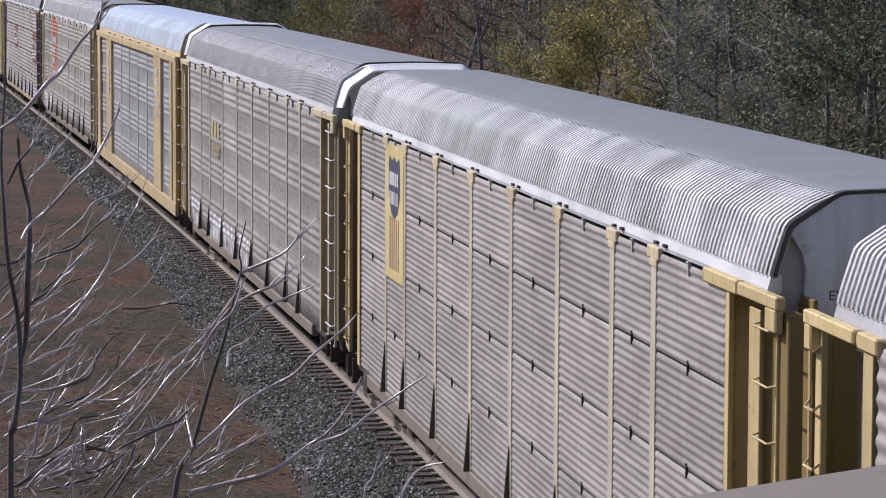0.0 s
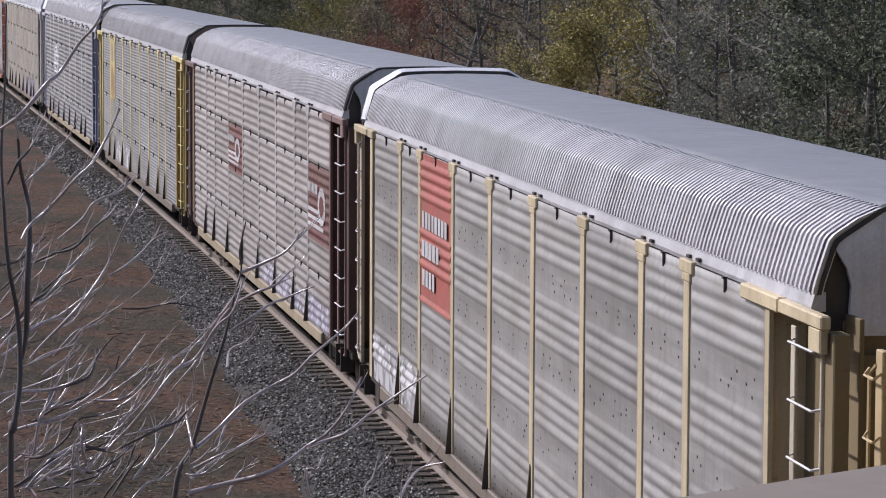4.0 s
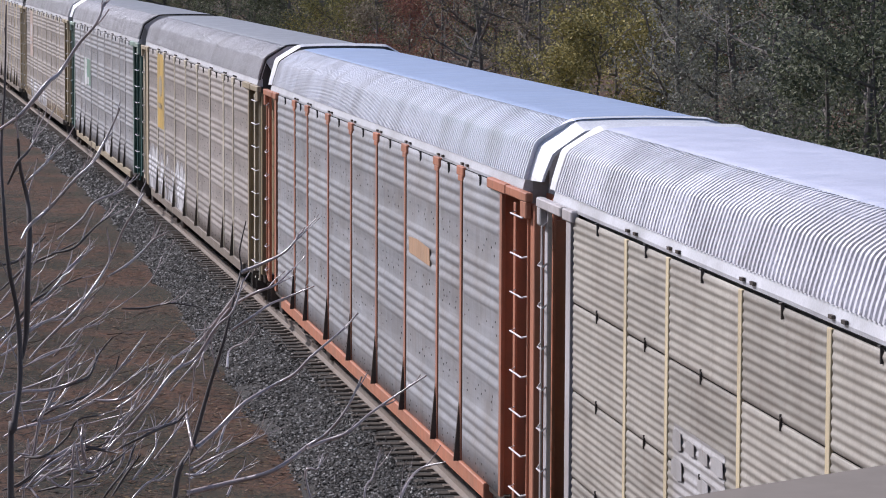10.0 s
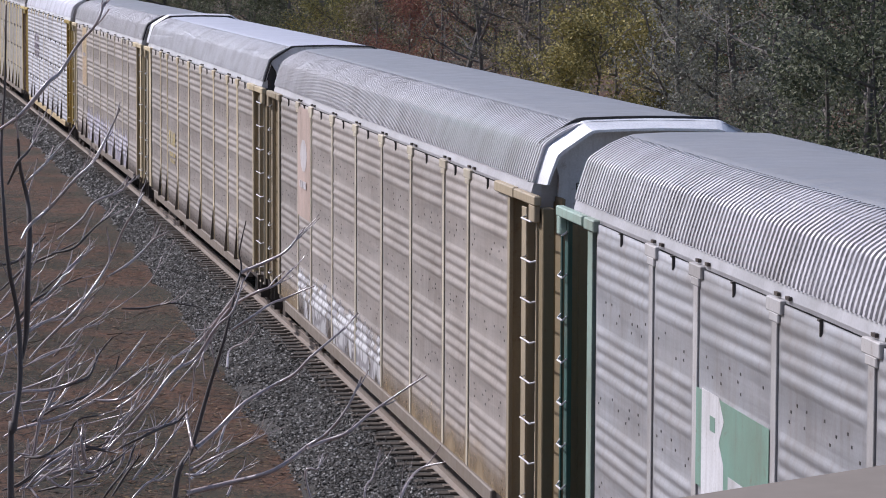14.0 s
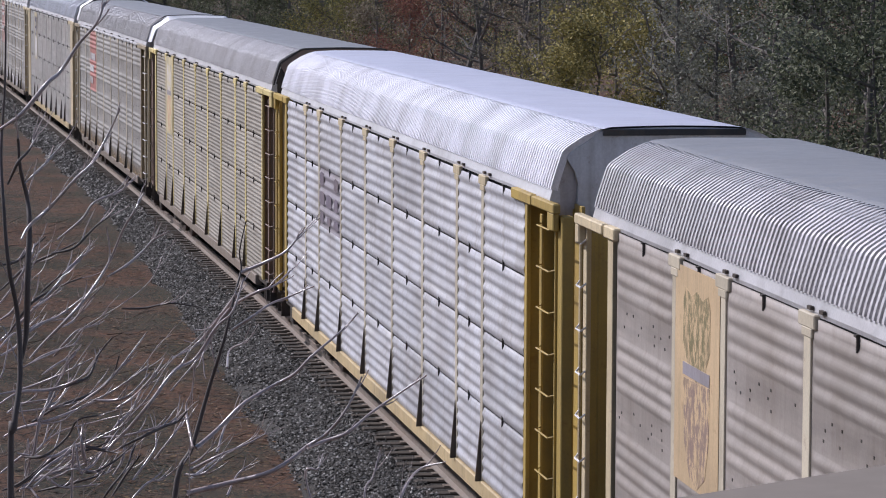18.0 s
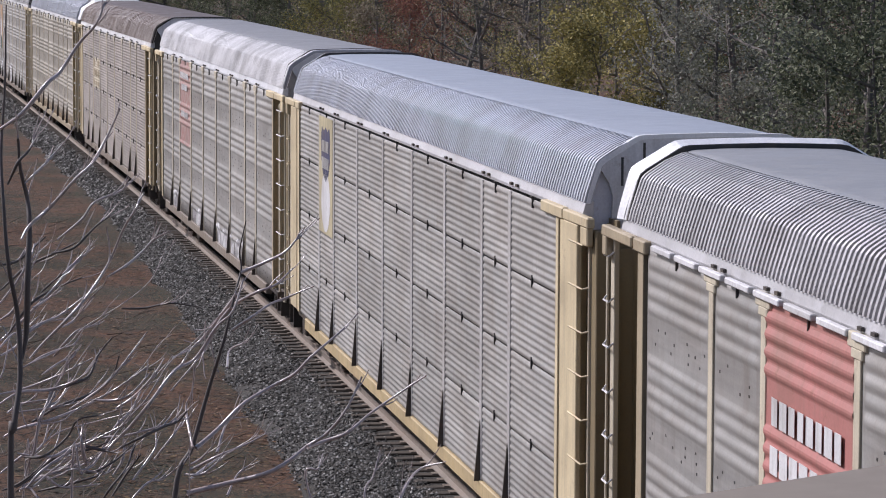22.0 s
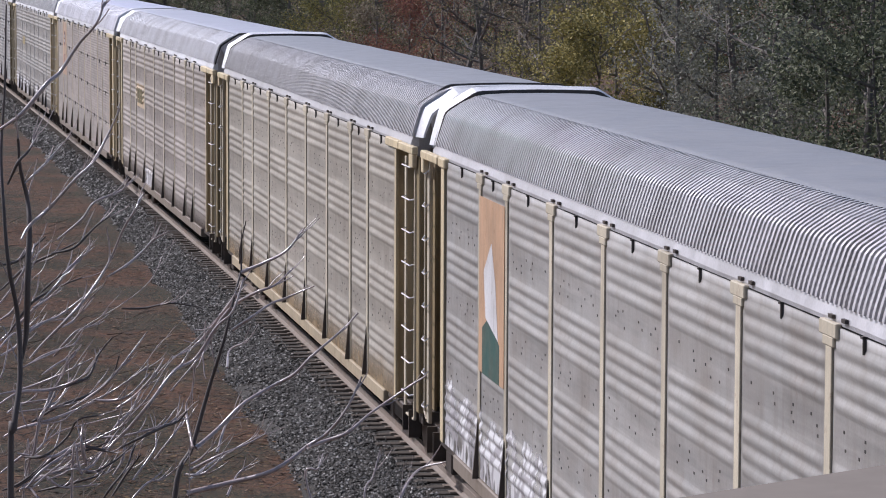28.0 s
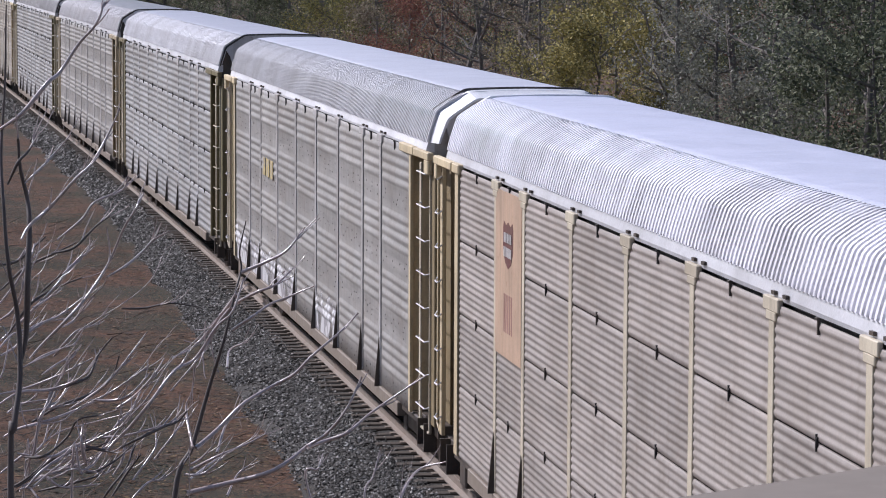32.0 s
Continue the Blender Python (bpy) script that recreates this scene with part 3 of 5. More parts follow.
def worn(name, a, b, rough=0.6):
    """Flaking paint: one colour broken through by another in ragged specks."""
    if name in _mats:
        return _mats[name]
    m, nt, bs = nodes_of(name)
    v = coords(nt, (1, 1, 0.55))
    c = mixrgb(nt, ramp(nt, noise_of(nt, v, 9, 6, 0.75), 0.46, 0.56), a, b)
    c = mixrgb(nt, ramp(nt, noise_of(nt, v, 3.2, 5, 0.7), 0.55, 0.66, 0, 0.7), c, tuple(0.5 * k for k in b))
    nt.links.new(c, bs.inputs["Base Color"])
    bs.inputs["Roughness"].default_value = rough
    _mats[name] = m
    return m


def skin(w, z0, z1, kind, proud):
    """A film of paint between two heights that follows the ribs of the whole side."""
    def make():
        full = []
        step = ROW if kind != "bands" else Z1 - Z0
        n = round((Z1 - Z0) / step)
        for r in range(n):
            full += [(z + r * step, d) for z, d in wave_profile(step - (SEAM if n > 1 else 0), kind)]
        zs, ds = [a for a, _ in full], [d for _, d in full]
        prof = [(0.0, float(np.interp(z0 - Z0, zs, ds)))] + [(z - (z0 - Z0), d) for z, d in full if z0 - Z0 < z < z1 - Z0] + [(z1 - z0, float(np.interp(z1 - Z0, zs, ds)))]
        m = len(prof)
        verts = [(-d - proud, y, z) for y in (-w / 2, w / 2) for z, d in prof]
        return mesh_of("paint_film", verts, [(i, i + 1, m + i + 1, m + i) for i in range(m - 1)])
    return once(("skin", round(w, 3), z0, z1, kind, proud), make)


def sign(car, bay, z0, z1, key, kind, y0=0.0, y1=1.0, label="", proud=0.006):
    """Painted field on the panels of a bay, following their ribs."""
    w = BAYS[bay] - 0.15
    y = EDGES[bay] + 0.075 + w * (y0 + y1) / 2
    return part("painted_sign", skin(w * (y1 - y0), z0, z1, kind, proud), paint(key), car, (SIDE, y, z0), label)


def flat_part(car, name, y, z, outline, key, proud=0.075, thick=0.004):
    """A flat painted shape from its outline (y, z) in metres round (y, z)."""
    m = len(outline)
    verts = [(-x, y0, z0) for x in (0, thick) for y0, z0 in outline]
    faces = [tuple(range(m, 2 * m)), tuple(reversed(range(m)))] + [(i, (i + 1) % m, m + (i + 1) % m, m + i) for i in range(m)]
    return part(name, mesh_of(name, verts, faces), paint(key), car, (SIDE - 0.016 - 0.2 * proud, y, z))


def letter_row(car, y, z, w, h, n, key, seed=0, proud=0.03):
    """A line of lettering as plain blocks."""
    rng = random.Random(seed * 31 + n)
    step = w / n
    sp = []
    for i in range(n):
        k = 0.5 * step * rng.uniform(0.62, 0.84)
        sp.append((-0.004, 0, -w / 2 + (i + 0.5) * step - k, -w / 2 + (i + 0.5) * step + k, -h / 2, h / 2))
    return part("lettering", boxes("lettering", sp), paint(key), car, (SIDE - proud, y, z))


def rect(w, h):
    return [(-w / 2, -h / 2), (w / 2, -h / 2), (w / 2, h / 2), (-w / 2, h / 2)]


def shield(w, h):
    return [(0, -h / 2), (w * 0.3, -h * 0.38), (w / 2, -h * 0.1), (w / 2, h * 0.36), (w * 0.42, h * 0.5), (w * 0.2, h * 0.42), (0, h * 0.5), (-w * 0.2, h * 0.42), (-w * 0.42, h * 0.5), (-w / 2, h * 0.36), (-w / 2, -h * 0.1), (-w * 0.3, -h * 0.38)]


def oval(w, h, n=18):
    return [(w / 2 * math.cos(2 * math.pi * i / n), h / 2 * math.sin(2 * math.pi * i / n)) for i in range(n)]


def long_octagon(w, h):
    c = w * 0.3
    return [(-w / 2, -h / 2 + c), (-w / 2 + c, -h / 2), (w / 2 - c, -h / 2), (w / 2, -h / 2 + c), (w / 2, h / 2 - c), (w / 2 - c, h / 2), (-w / 2 + c, h / 2), (-w / 2, h / 2 - c)]


def mid(bay):
    return EDGES[bay] + BAYS[bay] / 2


def spray(car, bays, z1, key, kind):
    me_col = {"white": ((0.6, 0.59, 0.59), (0.33, 0.31, 0.32)), "purple": ((0.37, 0.35, 0.42), (0.12, 0.1, 0.17)), "lilac": ((0.3, 0.275, 0.34), (0.48, 0.46, 0.5)), "tan": ((0.44, 0.33, 0.2), (0.38, 0.27, 0.15))}[key]
    m = spray_mat("sprayed_" + key, *me_col, key == "tan")
    for b in bays:
        part("rust_wash" if key == "tan" else "graffiti", skin(BAYS[b] - 0.16, Z0, z1, kind, 0.005), m, car, (SIDE, mid(b), Z0), "tan rust wash on the lower panels" if key == "tan" else "sprayed graffiti on the lower panels")


def end_caps(car, front, rear):
    """Flashings and dark strips over the two ends of the roof."""
    white, dark = steel("flashing", (0.93, 0.93, 0.95), 0.3, 0.5, 0.2, (0.5, 0.48, 0.47), 0.15), paint("dark")
    kinds = {"dark": ((0.13, 0.02, 0.06, dark),), "flash": ((0.34, 0.03, -0.1, white, 0.1), (0.04, 0.05, 0.3, dark)), "band": ((0.44, 0.03, -0.1, white, 0.13),), "ochre": ((0.14, 0.04, 0.07, paint("ochre")), (0.03, 0.05, 0.17, dark)),
             "wedge": ((0.26, 0.1, 0.13, white, 0.075), (0.05, 0.06, 0.31, dark)), "line": ((0.25, 0.035, 0.12, paint("lavender")), (0.05, 0.05, 0.27, dark)), "thin": ((0.1, 0.035, 0.05, white),)}
    for s, name in ((-1, front), (1, rear)):
        for width, lift, back, m, *taper in kinds.get(name, ()):
            part("roof_cap", arch_mesh(width, lift, *taper), m, car, (0, s * (13.28 - back), 0), "bright steel flashing at the roof's end" if m == white else "")


def build_car(spec):
    """A covered car carrier; its front end points to -y and the bridge."""
    seams = spec.get("seams", False)
    kind = {False: "bands", True: "coarse"}.get(seams, seams)
    tone, post, end = sheet(spec.get("tone", "neutral")), paint(spec.get("post", "silver")), paint(spec.get("end", "tan"))
    trim = paint(spec.get("trim", spec.get("end", "tan")))
    # plain ends swap to darker copies of their trim; recess shade is in the paint
    end = paint({"cream": "shaded_cream", "tan": "shaded_cream", "yellow": "shaded_gold", "lemon": "shaded_gold"}.get(spec.get("end", "tan"), spec.get("end", "tan")))
    # hollows of yellow ends are painted darkest, for the shade inside them
    hollow = paint("shaded_hollow") if spec.get("end", "tan") in ("yellow", "lemon") else paint("shaded_cream") if spec.get("end", "tan") in ("cream", "tan") else end
    sillp, dark, grime_shade = paint(spec.get("sill", "sill")), paint("dark"), paint("grime_shade")
    roofm = roof_mat(spec.get("roof", "grey"))
    special = spec.get("frame")
    car = tagged(new("autorack_car"), spec["label"], "rail car", "cars of the train")
    # added solid core, painted near-black for the unlit inside behind the joints
    part("lining", once("lining", lambda: boxes("lining", [(-1.4, 1.4, -11.98, 11.98, 0.85, 4.8)])), dark, car)
    part("deck_frame", once("deck_frame", lambda: boxes("deck_frame", [(-1.38, 1.38, -13.75, 13.75, 0.66, 0.84)], 0.01)), grime_shade, car)
    for i in range(9):
        w = BAYS[i] - (0.17 if seams else 0.21)
        if seams:
            for r in range(4):
                part("panel", corrugated(w, ROW - SEAM, kind), tone, car, (SIDE, mid(i), Z0 + r * ROW))
        else:
            part("panel", corrugated(w, Z1 - Z0, kind), tone, car, (SIDE, mid(i), Z0))
        far = part("panel", corrugated(w, Z1 - Z0, "bands"), tone, car)
        far.matrix_basis = pose(-SIDE, mid(i), Z0, 0, 0, 180)
        if not special:
            part("latch", latch_mesh(True), paint(spec.get("latch", "dark")), car, (SIDE, mid(i), Z1 - 0.01))
            for r in (1, 2, 3) if seams else ():
                part("latch", latch_mesh(False), dark, car, (SIDE, mid(i), Z0 + r * ROW))
    for i, y in enumerate(EDGES):
        if i in (0, 9):
            wide = spec.get("rear_post", 0.26) if i == 9 else 0.14
            part("end_post", post_mesh(wide, 0.028), trim, car, (SIDE, y + (-0.5 if i == 0 else 0.5) * wide, 0))
            continue
        part("post", post_mesh(0.13, 0.016) if spec.get("thin") else post_mesh(0.21 if spec.get("bold") else 0.17, 0.02), post, car, (SIDE, y, 0))
        if not special:
            # gussets take near-black paint that stands for their shaded side
            part("gusset", gusset_mesh(), grime_shade, car, (SIDE, y, 0)) if spec.get("gussets", True) else None
            if spec.get("brackets", True):
                part("post_bracket", once("post_bracket", lambda: boxes("post_bracket", [(-0.034, 0.02, -0.24, 0.24, Z1 - 0.09, Z1 + 0.035), (-0.03, 0.02, -0.15, 0.15, Z1 - 0.17, Z1 - 0.085)], 0.01)), paint(spec["bracket"]) if "bracket" in spec else post, car, (SIDE, y, 0))
    if not seams and not special:
        part("perforation", rivets_mesh(), dark, car, (SIDE, 0, 0))["kind"] = "stuff"
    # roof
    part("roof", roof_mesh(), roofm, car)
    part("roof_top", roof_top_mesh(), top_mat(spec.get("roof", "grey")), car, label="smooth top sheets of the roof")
    railm = paint("ochre") if special else (paint("white") if spec.get("roof") == "rust" else roof_mat("grey" if spec.get("roof") in (None, "grey", "steel") else "bright"))
    for s in (-1, 1):
        part("roof_rail", fascia_mesh(s), railm, car)
    for y in EDGES[1:-1]:
        for dy in (0.0, -0.37):
            part("rail_bolt", once("rail_bolt", lambda: boxes("rail_bolt", [(-0.03, 0, -0.055, 0.055, 0, 0.032)])), grime_shade, car, (-1.482, y + dy, 4.845))
    if spec.get("rope"):
        for y in np.arange(-11.8, 11.5, 1.02):
            part("edge_strip", once("edge_strip", lambda: boxes("edge_strip", [(-0.06, 0, 0, 0.85, -0.03, 0.03)], 0.01)), paint("white"), car, (SIDE, y, Z1 + 0.01))
    end_caps(car, spec.get("front", "dark"), spec.get("rear", "none"))
    plain_end = spec.get("end", "tan") in ("tan", "cream", "olive")
    rails = paint("pale_post") if plain_end and "stringer" not in spec else end if spec.get("end") == "green" else trim
    rails = paint(spec["rails"]) if "rails" in spec else rails
    rung_paint = paint("cream") if "wide_end" in spec else paint("bone") if spec.get("end") in ("green", "brown", "orange", "tan", "cream") else rails
    for s in (-1, 1):
        part("end_hood", hood_mesh(), paint(spec.get("hood", "bone")), car, (0, s * 13.24, 0))
        # dark by default: the paint stands for shade in the open hood corners
        part("hood_backing", once("hood_backing", lambda: boxes("hood_backing", [(-1.38, 1.38, -0.02, 0.02, 4.62, 5.3)])), paint(spec.get("backing", "grey" if spec.get("front") in ("flash", "band", "line") else "dark")), car, (0, s * 13.17, 0))
        for f in (-1, 1):
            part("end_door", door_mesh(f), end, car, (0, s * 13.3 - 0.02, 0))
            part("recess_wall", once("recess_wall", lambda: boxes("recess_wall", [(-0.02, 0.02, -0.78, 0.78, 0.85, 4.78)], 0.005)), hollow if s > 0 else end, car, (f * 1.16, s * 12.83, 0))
            if s * f > 0:
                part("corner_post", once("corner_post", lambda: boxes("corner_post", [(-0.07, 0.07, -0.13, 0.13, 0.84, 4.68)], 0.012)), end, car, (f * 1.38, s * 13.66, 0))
                wide = spec.get("stringer", 0.13)
                ladder = part("ladder", ladder_mesh(s, wide), rails, car, (f * 1.46, s * 12.6, 0))
                for k in range(8):
                    part("rung", rung_mesh(s * wide, s * 0.92, -f * 0.07, 0.02), rung_paint, ladder, (f * 0.01, 0, 1.07 + 0.49 * k))
            else:
                part("corner_post", once("corner_pole", lambda: boxes("corner_post", [(-0.028, 0.028, -0.09, 0.09, 0.84, 4.72)], 0.008)), rails, car, (f * 1.44, s * 13.74, 0))
                ladder = part("ladder", grab_ladder_mesh(s), rails, car, (f * 1.47, 0, 0))
                for k in range(8):
                    part("rung", rung_mesh(s * 13.66, s * 13.99, -f * 0.05, 0.05), rung_paint, ladder, (0, 0, 1.07 + 0.49 * k))
            if not special:
                part("end_arm", arm_mesh(s, f), trim, car, (f * 1.46, s * 12.42, 0))
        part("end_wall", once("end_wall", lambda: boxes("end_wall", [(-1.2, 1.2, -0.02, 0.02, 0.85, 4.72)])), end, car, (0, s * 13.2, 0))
        part("recess_back", once(("recess_back", s), lambda: boxes("recess_back", [(-1.476, 1.476, min(s * 11.99, s * 12.04), max(s * 11.99, s * 12.04), 0.84, 4.78)], 0.005)), rails if "rails" in spec else trim if spec.get("end", "tan") in ("tan", "cream", "yellow", "lemon") else end, car)
        part("coupler", once("coupler", lambda: boxes("coupler", [(-0.12, 0.12, -0.75, 0.75, 0.68, 0.94)], 0.03)), grime_shade, car, (0, s * 13.75, -0.15))
        truck = part("truck", once("truck", lambda: boxes("truck", [(-0.95, 0.95, -0.2, 0.2, 0.34, 0.62)] + [(sx - 0.07, sx + 0.07, -1.15, 1.15, 0.36, 0.6) for sx in (-1.02, 1.02)] + [(sx - 0.09, sx + 0.09, y - 0.16, y + 0.16, 0.3, 0.58) for sx in (-1.02, 1.02) for y in (-0.88, 0.88)], 0.02)), grime_shade, car, (0, s * 10.05, RAIL))
        for sx in (-1, 1):
            for y in (-0.88, 0.88):
                wh = part("wheel", wheel_mesh(), steel("wheel_steel", (0.16, 0.12, 0.1), 0.5, 0.5, 0.4), truck)
                wh.matrix_basis = pose(sx * 0.755, y, 0.42, 0, 0, 0 if sx > 0 else 180)
    for s in (-1, 1):
        part("side_sill", once(("side_sill", s), lambda: boxes("side_sill", [(min(s * 1.4, s * 1.54), max(s * 1.4, s * 1.54), -11.0, 11.0, 0.6, 0.812)], 0.015)), sillp, car)
        for e in (-1, 1):
            part("end_sill", once(("end_sill", s, e), lambda: boxes("end_sill", [(min(s * 1.3, s * 1.47), max(s * 1.3, s * 1.47), min(e * 11.02, e * 12.5), max(e * 11.02, e * 12.5), 0.7, 0.81), (min(s * 1.2, s * 1.4), max(s * 1.2, s * 1.4), min(e * 12.0, e * 12.45), max(e * 12.0, e * 12.45), 0.35, 0.66)], 0.02)), grime_shade, car)
        for e in (-1, 1):
            part("step", once("step", lambda: boxes("step", [(-0.09, 0.09, -0.3, 0.3, 0.42, 0.46), (-0.09, 0.09, -0.3, -0.26, 0.44, 0.84), (-0.09, 0.09, 0.26, 0.3, 0.44, 0.84)])), grime_shade, car, (s * 1.44, e * 13.1, 0))
    if spec.get("ridge_gap"):
        part("ridge_gap", boxes("ridge_gap", [(-0.86, 0.86, -13.3, -13.2, 5.585, 5.66)]), dark, car)
    for x in (-1.05, -0.8, -0.5, -0.2, 0.1, 0.4, 0.7) if spec.get("wide_end") else ():
        part("hood_seam", once("hood_seam", lambda: boxes("hood_seam", [(-0.014, 0.014, -0.006, 0, 5.3, 5.62)])), dark, car, (x, -13.272, -0.16 if x < -0.9 else 0))
    if spec.get("wide_end"):
        for e in (-1, 1):
            part("end_panel", once("end_panel", lambda: boxes("end_panel", [(-0.04, 0.02, -0.45, 0.45, 0.84, 4.7)], 0.01)), paint(spec["wide_end"]), car, (SIDE, e * 12.72, 0), "flat cream end panel with rust spots")
    if special:
        build_frame_side(car)
    for what in spec.get("marks", ()):
        what(car, kind)
    return car


def build_frame_side(car):
    """The car with a broad yellow frame: wide uprights, top and bottom bands and two long red signs."""
    yl = paint("ochre")
    part("top_band", boxes("top_band", [(-1.6, -1.5, -13.1, 13.1, 4.66, 4.84)], 0.012), yl, car)
    part("bottom_band", boxes("bottom_band", [(-1.6, -1.5, -13.1, 13.1, 0.6, 0.95)], 0.012), yl, car)
    for y, w in ((-12.75, 0.75), (-11.75, 0.6), (-8.05, 2.0), (8.2, 1.9), (12.3, 1.1)):
        part("upright", boxes("upright", [(-1.59, -1.5, y - w / 2, y + w / 2, 0.9, 4.7)], 0.012), yl, car)
    for y, z, w, h, face in ((-8.05, 3.66, 1.6, 1.85, "red"), (8.2, 3.62, 1.25, 1.9, "brick")):
        flat_part(car, "sign_edge", y, z, long_octagon(w, h), "white", 0.095)
        flat_part(car, "sign_plate", y, z, long_octagon(w * 0.88, h * 0.94), face, 0.1)
        for i in range(5):
            letter_row(car, y, z + h * (0.32 - 0.16 * i), w * (0.5, 0.3, 0.56, 0.62, 0.5)[i], 0.2, (4, 2, 5, 6, 4)[i], "white", i, 0.105)


# painted marks, each a small maker for one car
def mark_shield(bay, plate="lemon", badge="navy", bar="white", stripe="faded_red", oval_low=False, size=1.0):
    def go(car, kind):
        y, w = mid(bay), BAYS[bay]
        flat_part(car, "sign_plate", y, 3.7, rect(w - 0.14, 2.08), plate, 0.035)
        flat_part(car, "shield", y, 4.08, shield(w * 0.6 * size, 0.98 * size), badge, 0.048)
        for dz, n in ((0.12, 5), (-0.18, 7)):
            letter_row(car, y, 4.1 + dz * size, w * 0.48 * size, 0.2 * size, n, bar, n, 0.034)
        if oval_low:
            flat_part(car, "sign_oval", y, 3.24, oval(w * 0.6, 1.1), "white", 0.048)
        else:
            for i in range(5):
                flat_part(car, "stripe", y + (i - 2) * w * 0.11 * size, 3.22, rect(w * 0.055 * size, 0.8 * size), stripe, 0.048)
    return go


def mark_worn(bay, plate, a, b):
    """A faded tall plate with a flaking shield over a long flaking patch."""
    def go(car, kind):
        y, w = mid(bay), BAYS[bay]
        flat_part(car, "sign_plate", y, 3.72, rect(w - 0.14, 2.08), plate, 0.035)
        flat_part(car, "shield", y, 4.14, shield(w * 0.56, 0.86), a, 0.048).material_slots[0].material = worn("worn_" + a, PAINT[a], PAINT[plate])
        flat_part(car, "worn_patch", y, 3.3, [(w * p, q) for p, q in ((-0.28, 0.42), (-0.27, -0.1), (-0.2, -0.46), (-0.04, -0.6), (0.12, -0.52), (0.24, -0.2), (0.27, 0.4))], b, 0.048).material_slots[0].material = worn("worn_" + b, PAINT[b], PAINT[plate])
        flat_part(car, "sign_bar", y, 3.79, rect(w * 0.56, 0.12), "mauve", 0.06)
    return go


def mark_red(bay, key, lines=3):
    def go(car, kind):
        field = sign(car, bay, 2.64, Z1, key, kind, label="faded red painted field with white lettering bars")
        if key == "faded_red":
            field.material_slots[0].material = worn("worn_field_red", PAINT[key], (0.38, 0.3, 0.27))
            for i, z in enumerate((4.42, 4.12, 3.42)):
                letter_row(car, mid(bay) + 0.1, z, BAYS[bay] * (0.72, 0.5, 0.6)[i], 0.15, (8, 5, 7)[i], "white", i)
            return
        for i in range(lines):
            letter_row(car, mid(bay) + (0.0, 0.35, 0.5)[i % 3], 3.85 - i * 0.42, BAYS[bay] * (0.78, 0.55, 0.4)[i % 3], 0.24, (8, 5, 4)[i % 3], "white", i)
    return go


def mark_box(bay, z0, z1, key, bar_key, y0=0.0, y1=1.0, ring=False):
    def go(car, kind):
        sign(car, bay, z0, z1, key, kind, y0, y1)
        y = EDGES[bay] + BAYS[bay] * (y0 + y1) / 2
        zc, h, w = (z0 + z1) / 2, z1 - z0, BAYS[bay] * (y1 - y0)
        if ring:
            flat_part(car, "sign_ring", y - w * 0.16, zc, oval(w * 0.34, h * 0.5), bar_key, 0.04)
            flat_part(car, "sign_ring", y - w * 0.16, zc, oval(w * 0.19, h * 0.28), key, 0.07)
            letter_row(car, y + w * 0.2, zc + h * 0.2, w * 0.46, h * 0.13, 7, bar_key, 7, 0.045)
        for i in range(3):
            flat_part(car, "sign_bar", y + w * (0.1 if ring else 0.12), zc - h * (0.1 + 0.1 * i), rect(w * (0.7 if ring else 0.5), h * 0.05), bar_key, 0.06)
    return go


def mark_plate(bay, z0, z1, key, cells, y0=0.1, y1=0.9, cell_key="grey"):
    """A light square with rows of worn blots where lettering was."""
    def go(car, kind):
        if key:
            sign(car, bay, z0, z1, key, kind, y0, y1)
        rng = random.Random(bay * 7 + cells)
        w = BAYS[bay] * (y1 - y0)
        ya = EDGES[bay] + BAYS[bay] * y0
        for r in range(3):
            for c in range(cells):
                if rng.random() < 0.85:
                    cw, ch = w / cells * rng.uniform(0.5, 0.85), (z1 - z0) / 3 * rng.uniform(0.45, 0.8)
                    flat_part(car, "letter_blot", ya + (c + 0.5) * w / cells, z0 + (r + 0.5) * (z1 - z0) / 3, [(a * cw, b * ch) for a, b in ((-0.5, -0.4), (-0.1, -0.5), (0.5, -0.35), (0.45, 0.3), (0.1, 0.5), (-0.45, 0.42))], cell_key, 0.058, 0.006)
    return go


def mark_letters(bay, z, key, low=True):
    """Three large letters straight on the metal, with a line of small ones below."""
    def go(car, kind):
        faded = worn("worn_letters", PAINT[key], (0.36, 0.33, 0.3))
        letter_row(car, mid(bay), z, BAYS[bay] * 0.66, 0.37, 3, key, 3).material_slots[0].material = faded
        if low:
            letter_row(car, mid(bay) - 0.1, z - 0.42, BAYS[bay] * 0.6, 0.12, 8, key, 8).material_slots[0].material = faded
            letter_row(car, mid(bay) - 0.1, z - 0.6, BAYS[bay] * 0.45, 0.1, 6, key, 6).material_slots[0].material = faded
    return go


def mark_block(bay, z0, z1, key, n, letter_key):
    """A painted field with one line of large lettering."""
    def go(car, kind):
        sign(car, bay, z0, z1, key, kind, 0.06, 0.94).material_slots[0].material = worn("worn_field_" + key, PAINT[key], (0.42, 0.36, 0.3))
        letter_row(car, mid(bay), (z0 + z1) / 2, BAYS[bay] * 0.62, (z1 - z0) * 0.62, n, letter_key, n)
    return go


def mark_strip(bay, key, spot="tan"):
    """A tall flat painted strip with a worn emblem high on it."""
    def go(car, kind):
        w = BAYS[bay]
        flat_part(car, "sign_plate", mid(bay), 3.72, rect(w - 0.12, 2.06), key, 0.035)
        flat_part(car, "sign_emblem", mid(bay), 3.86, oval(w * 0.5, 0.62, 10), spot, 0.06)
        letter_row(car, mid(bay), 3.32, w * 0.5, 0.14, 4, spot, 4, 0.045)
    return go


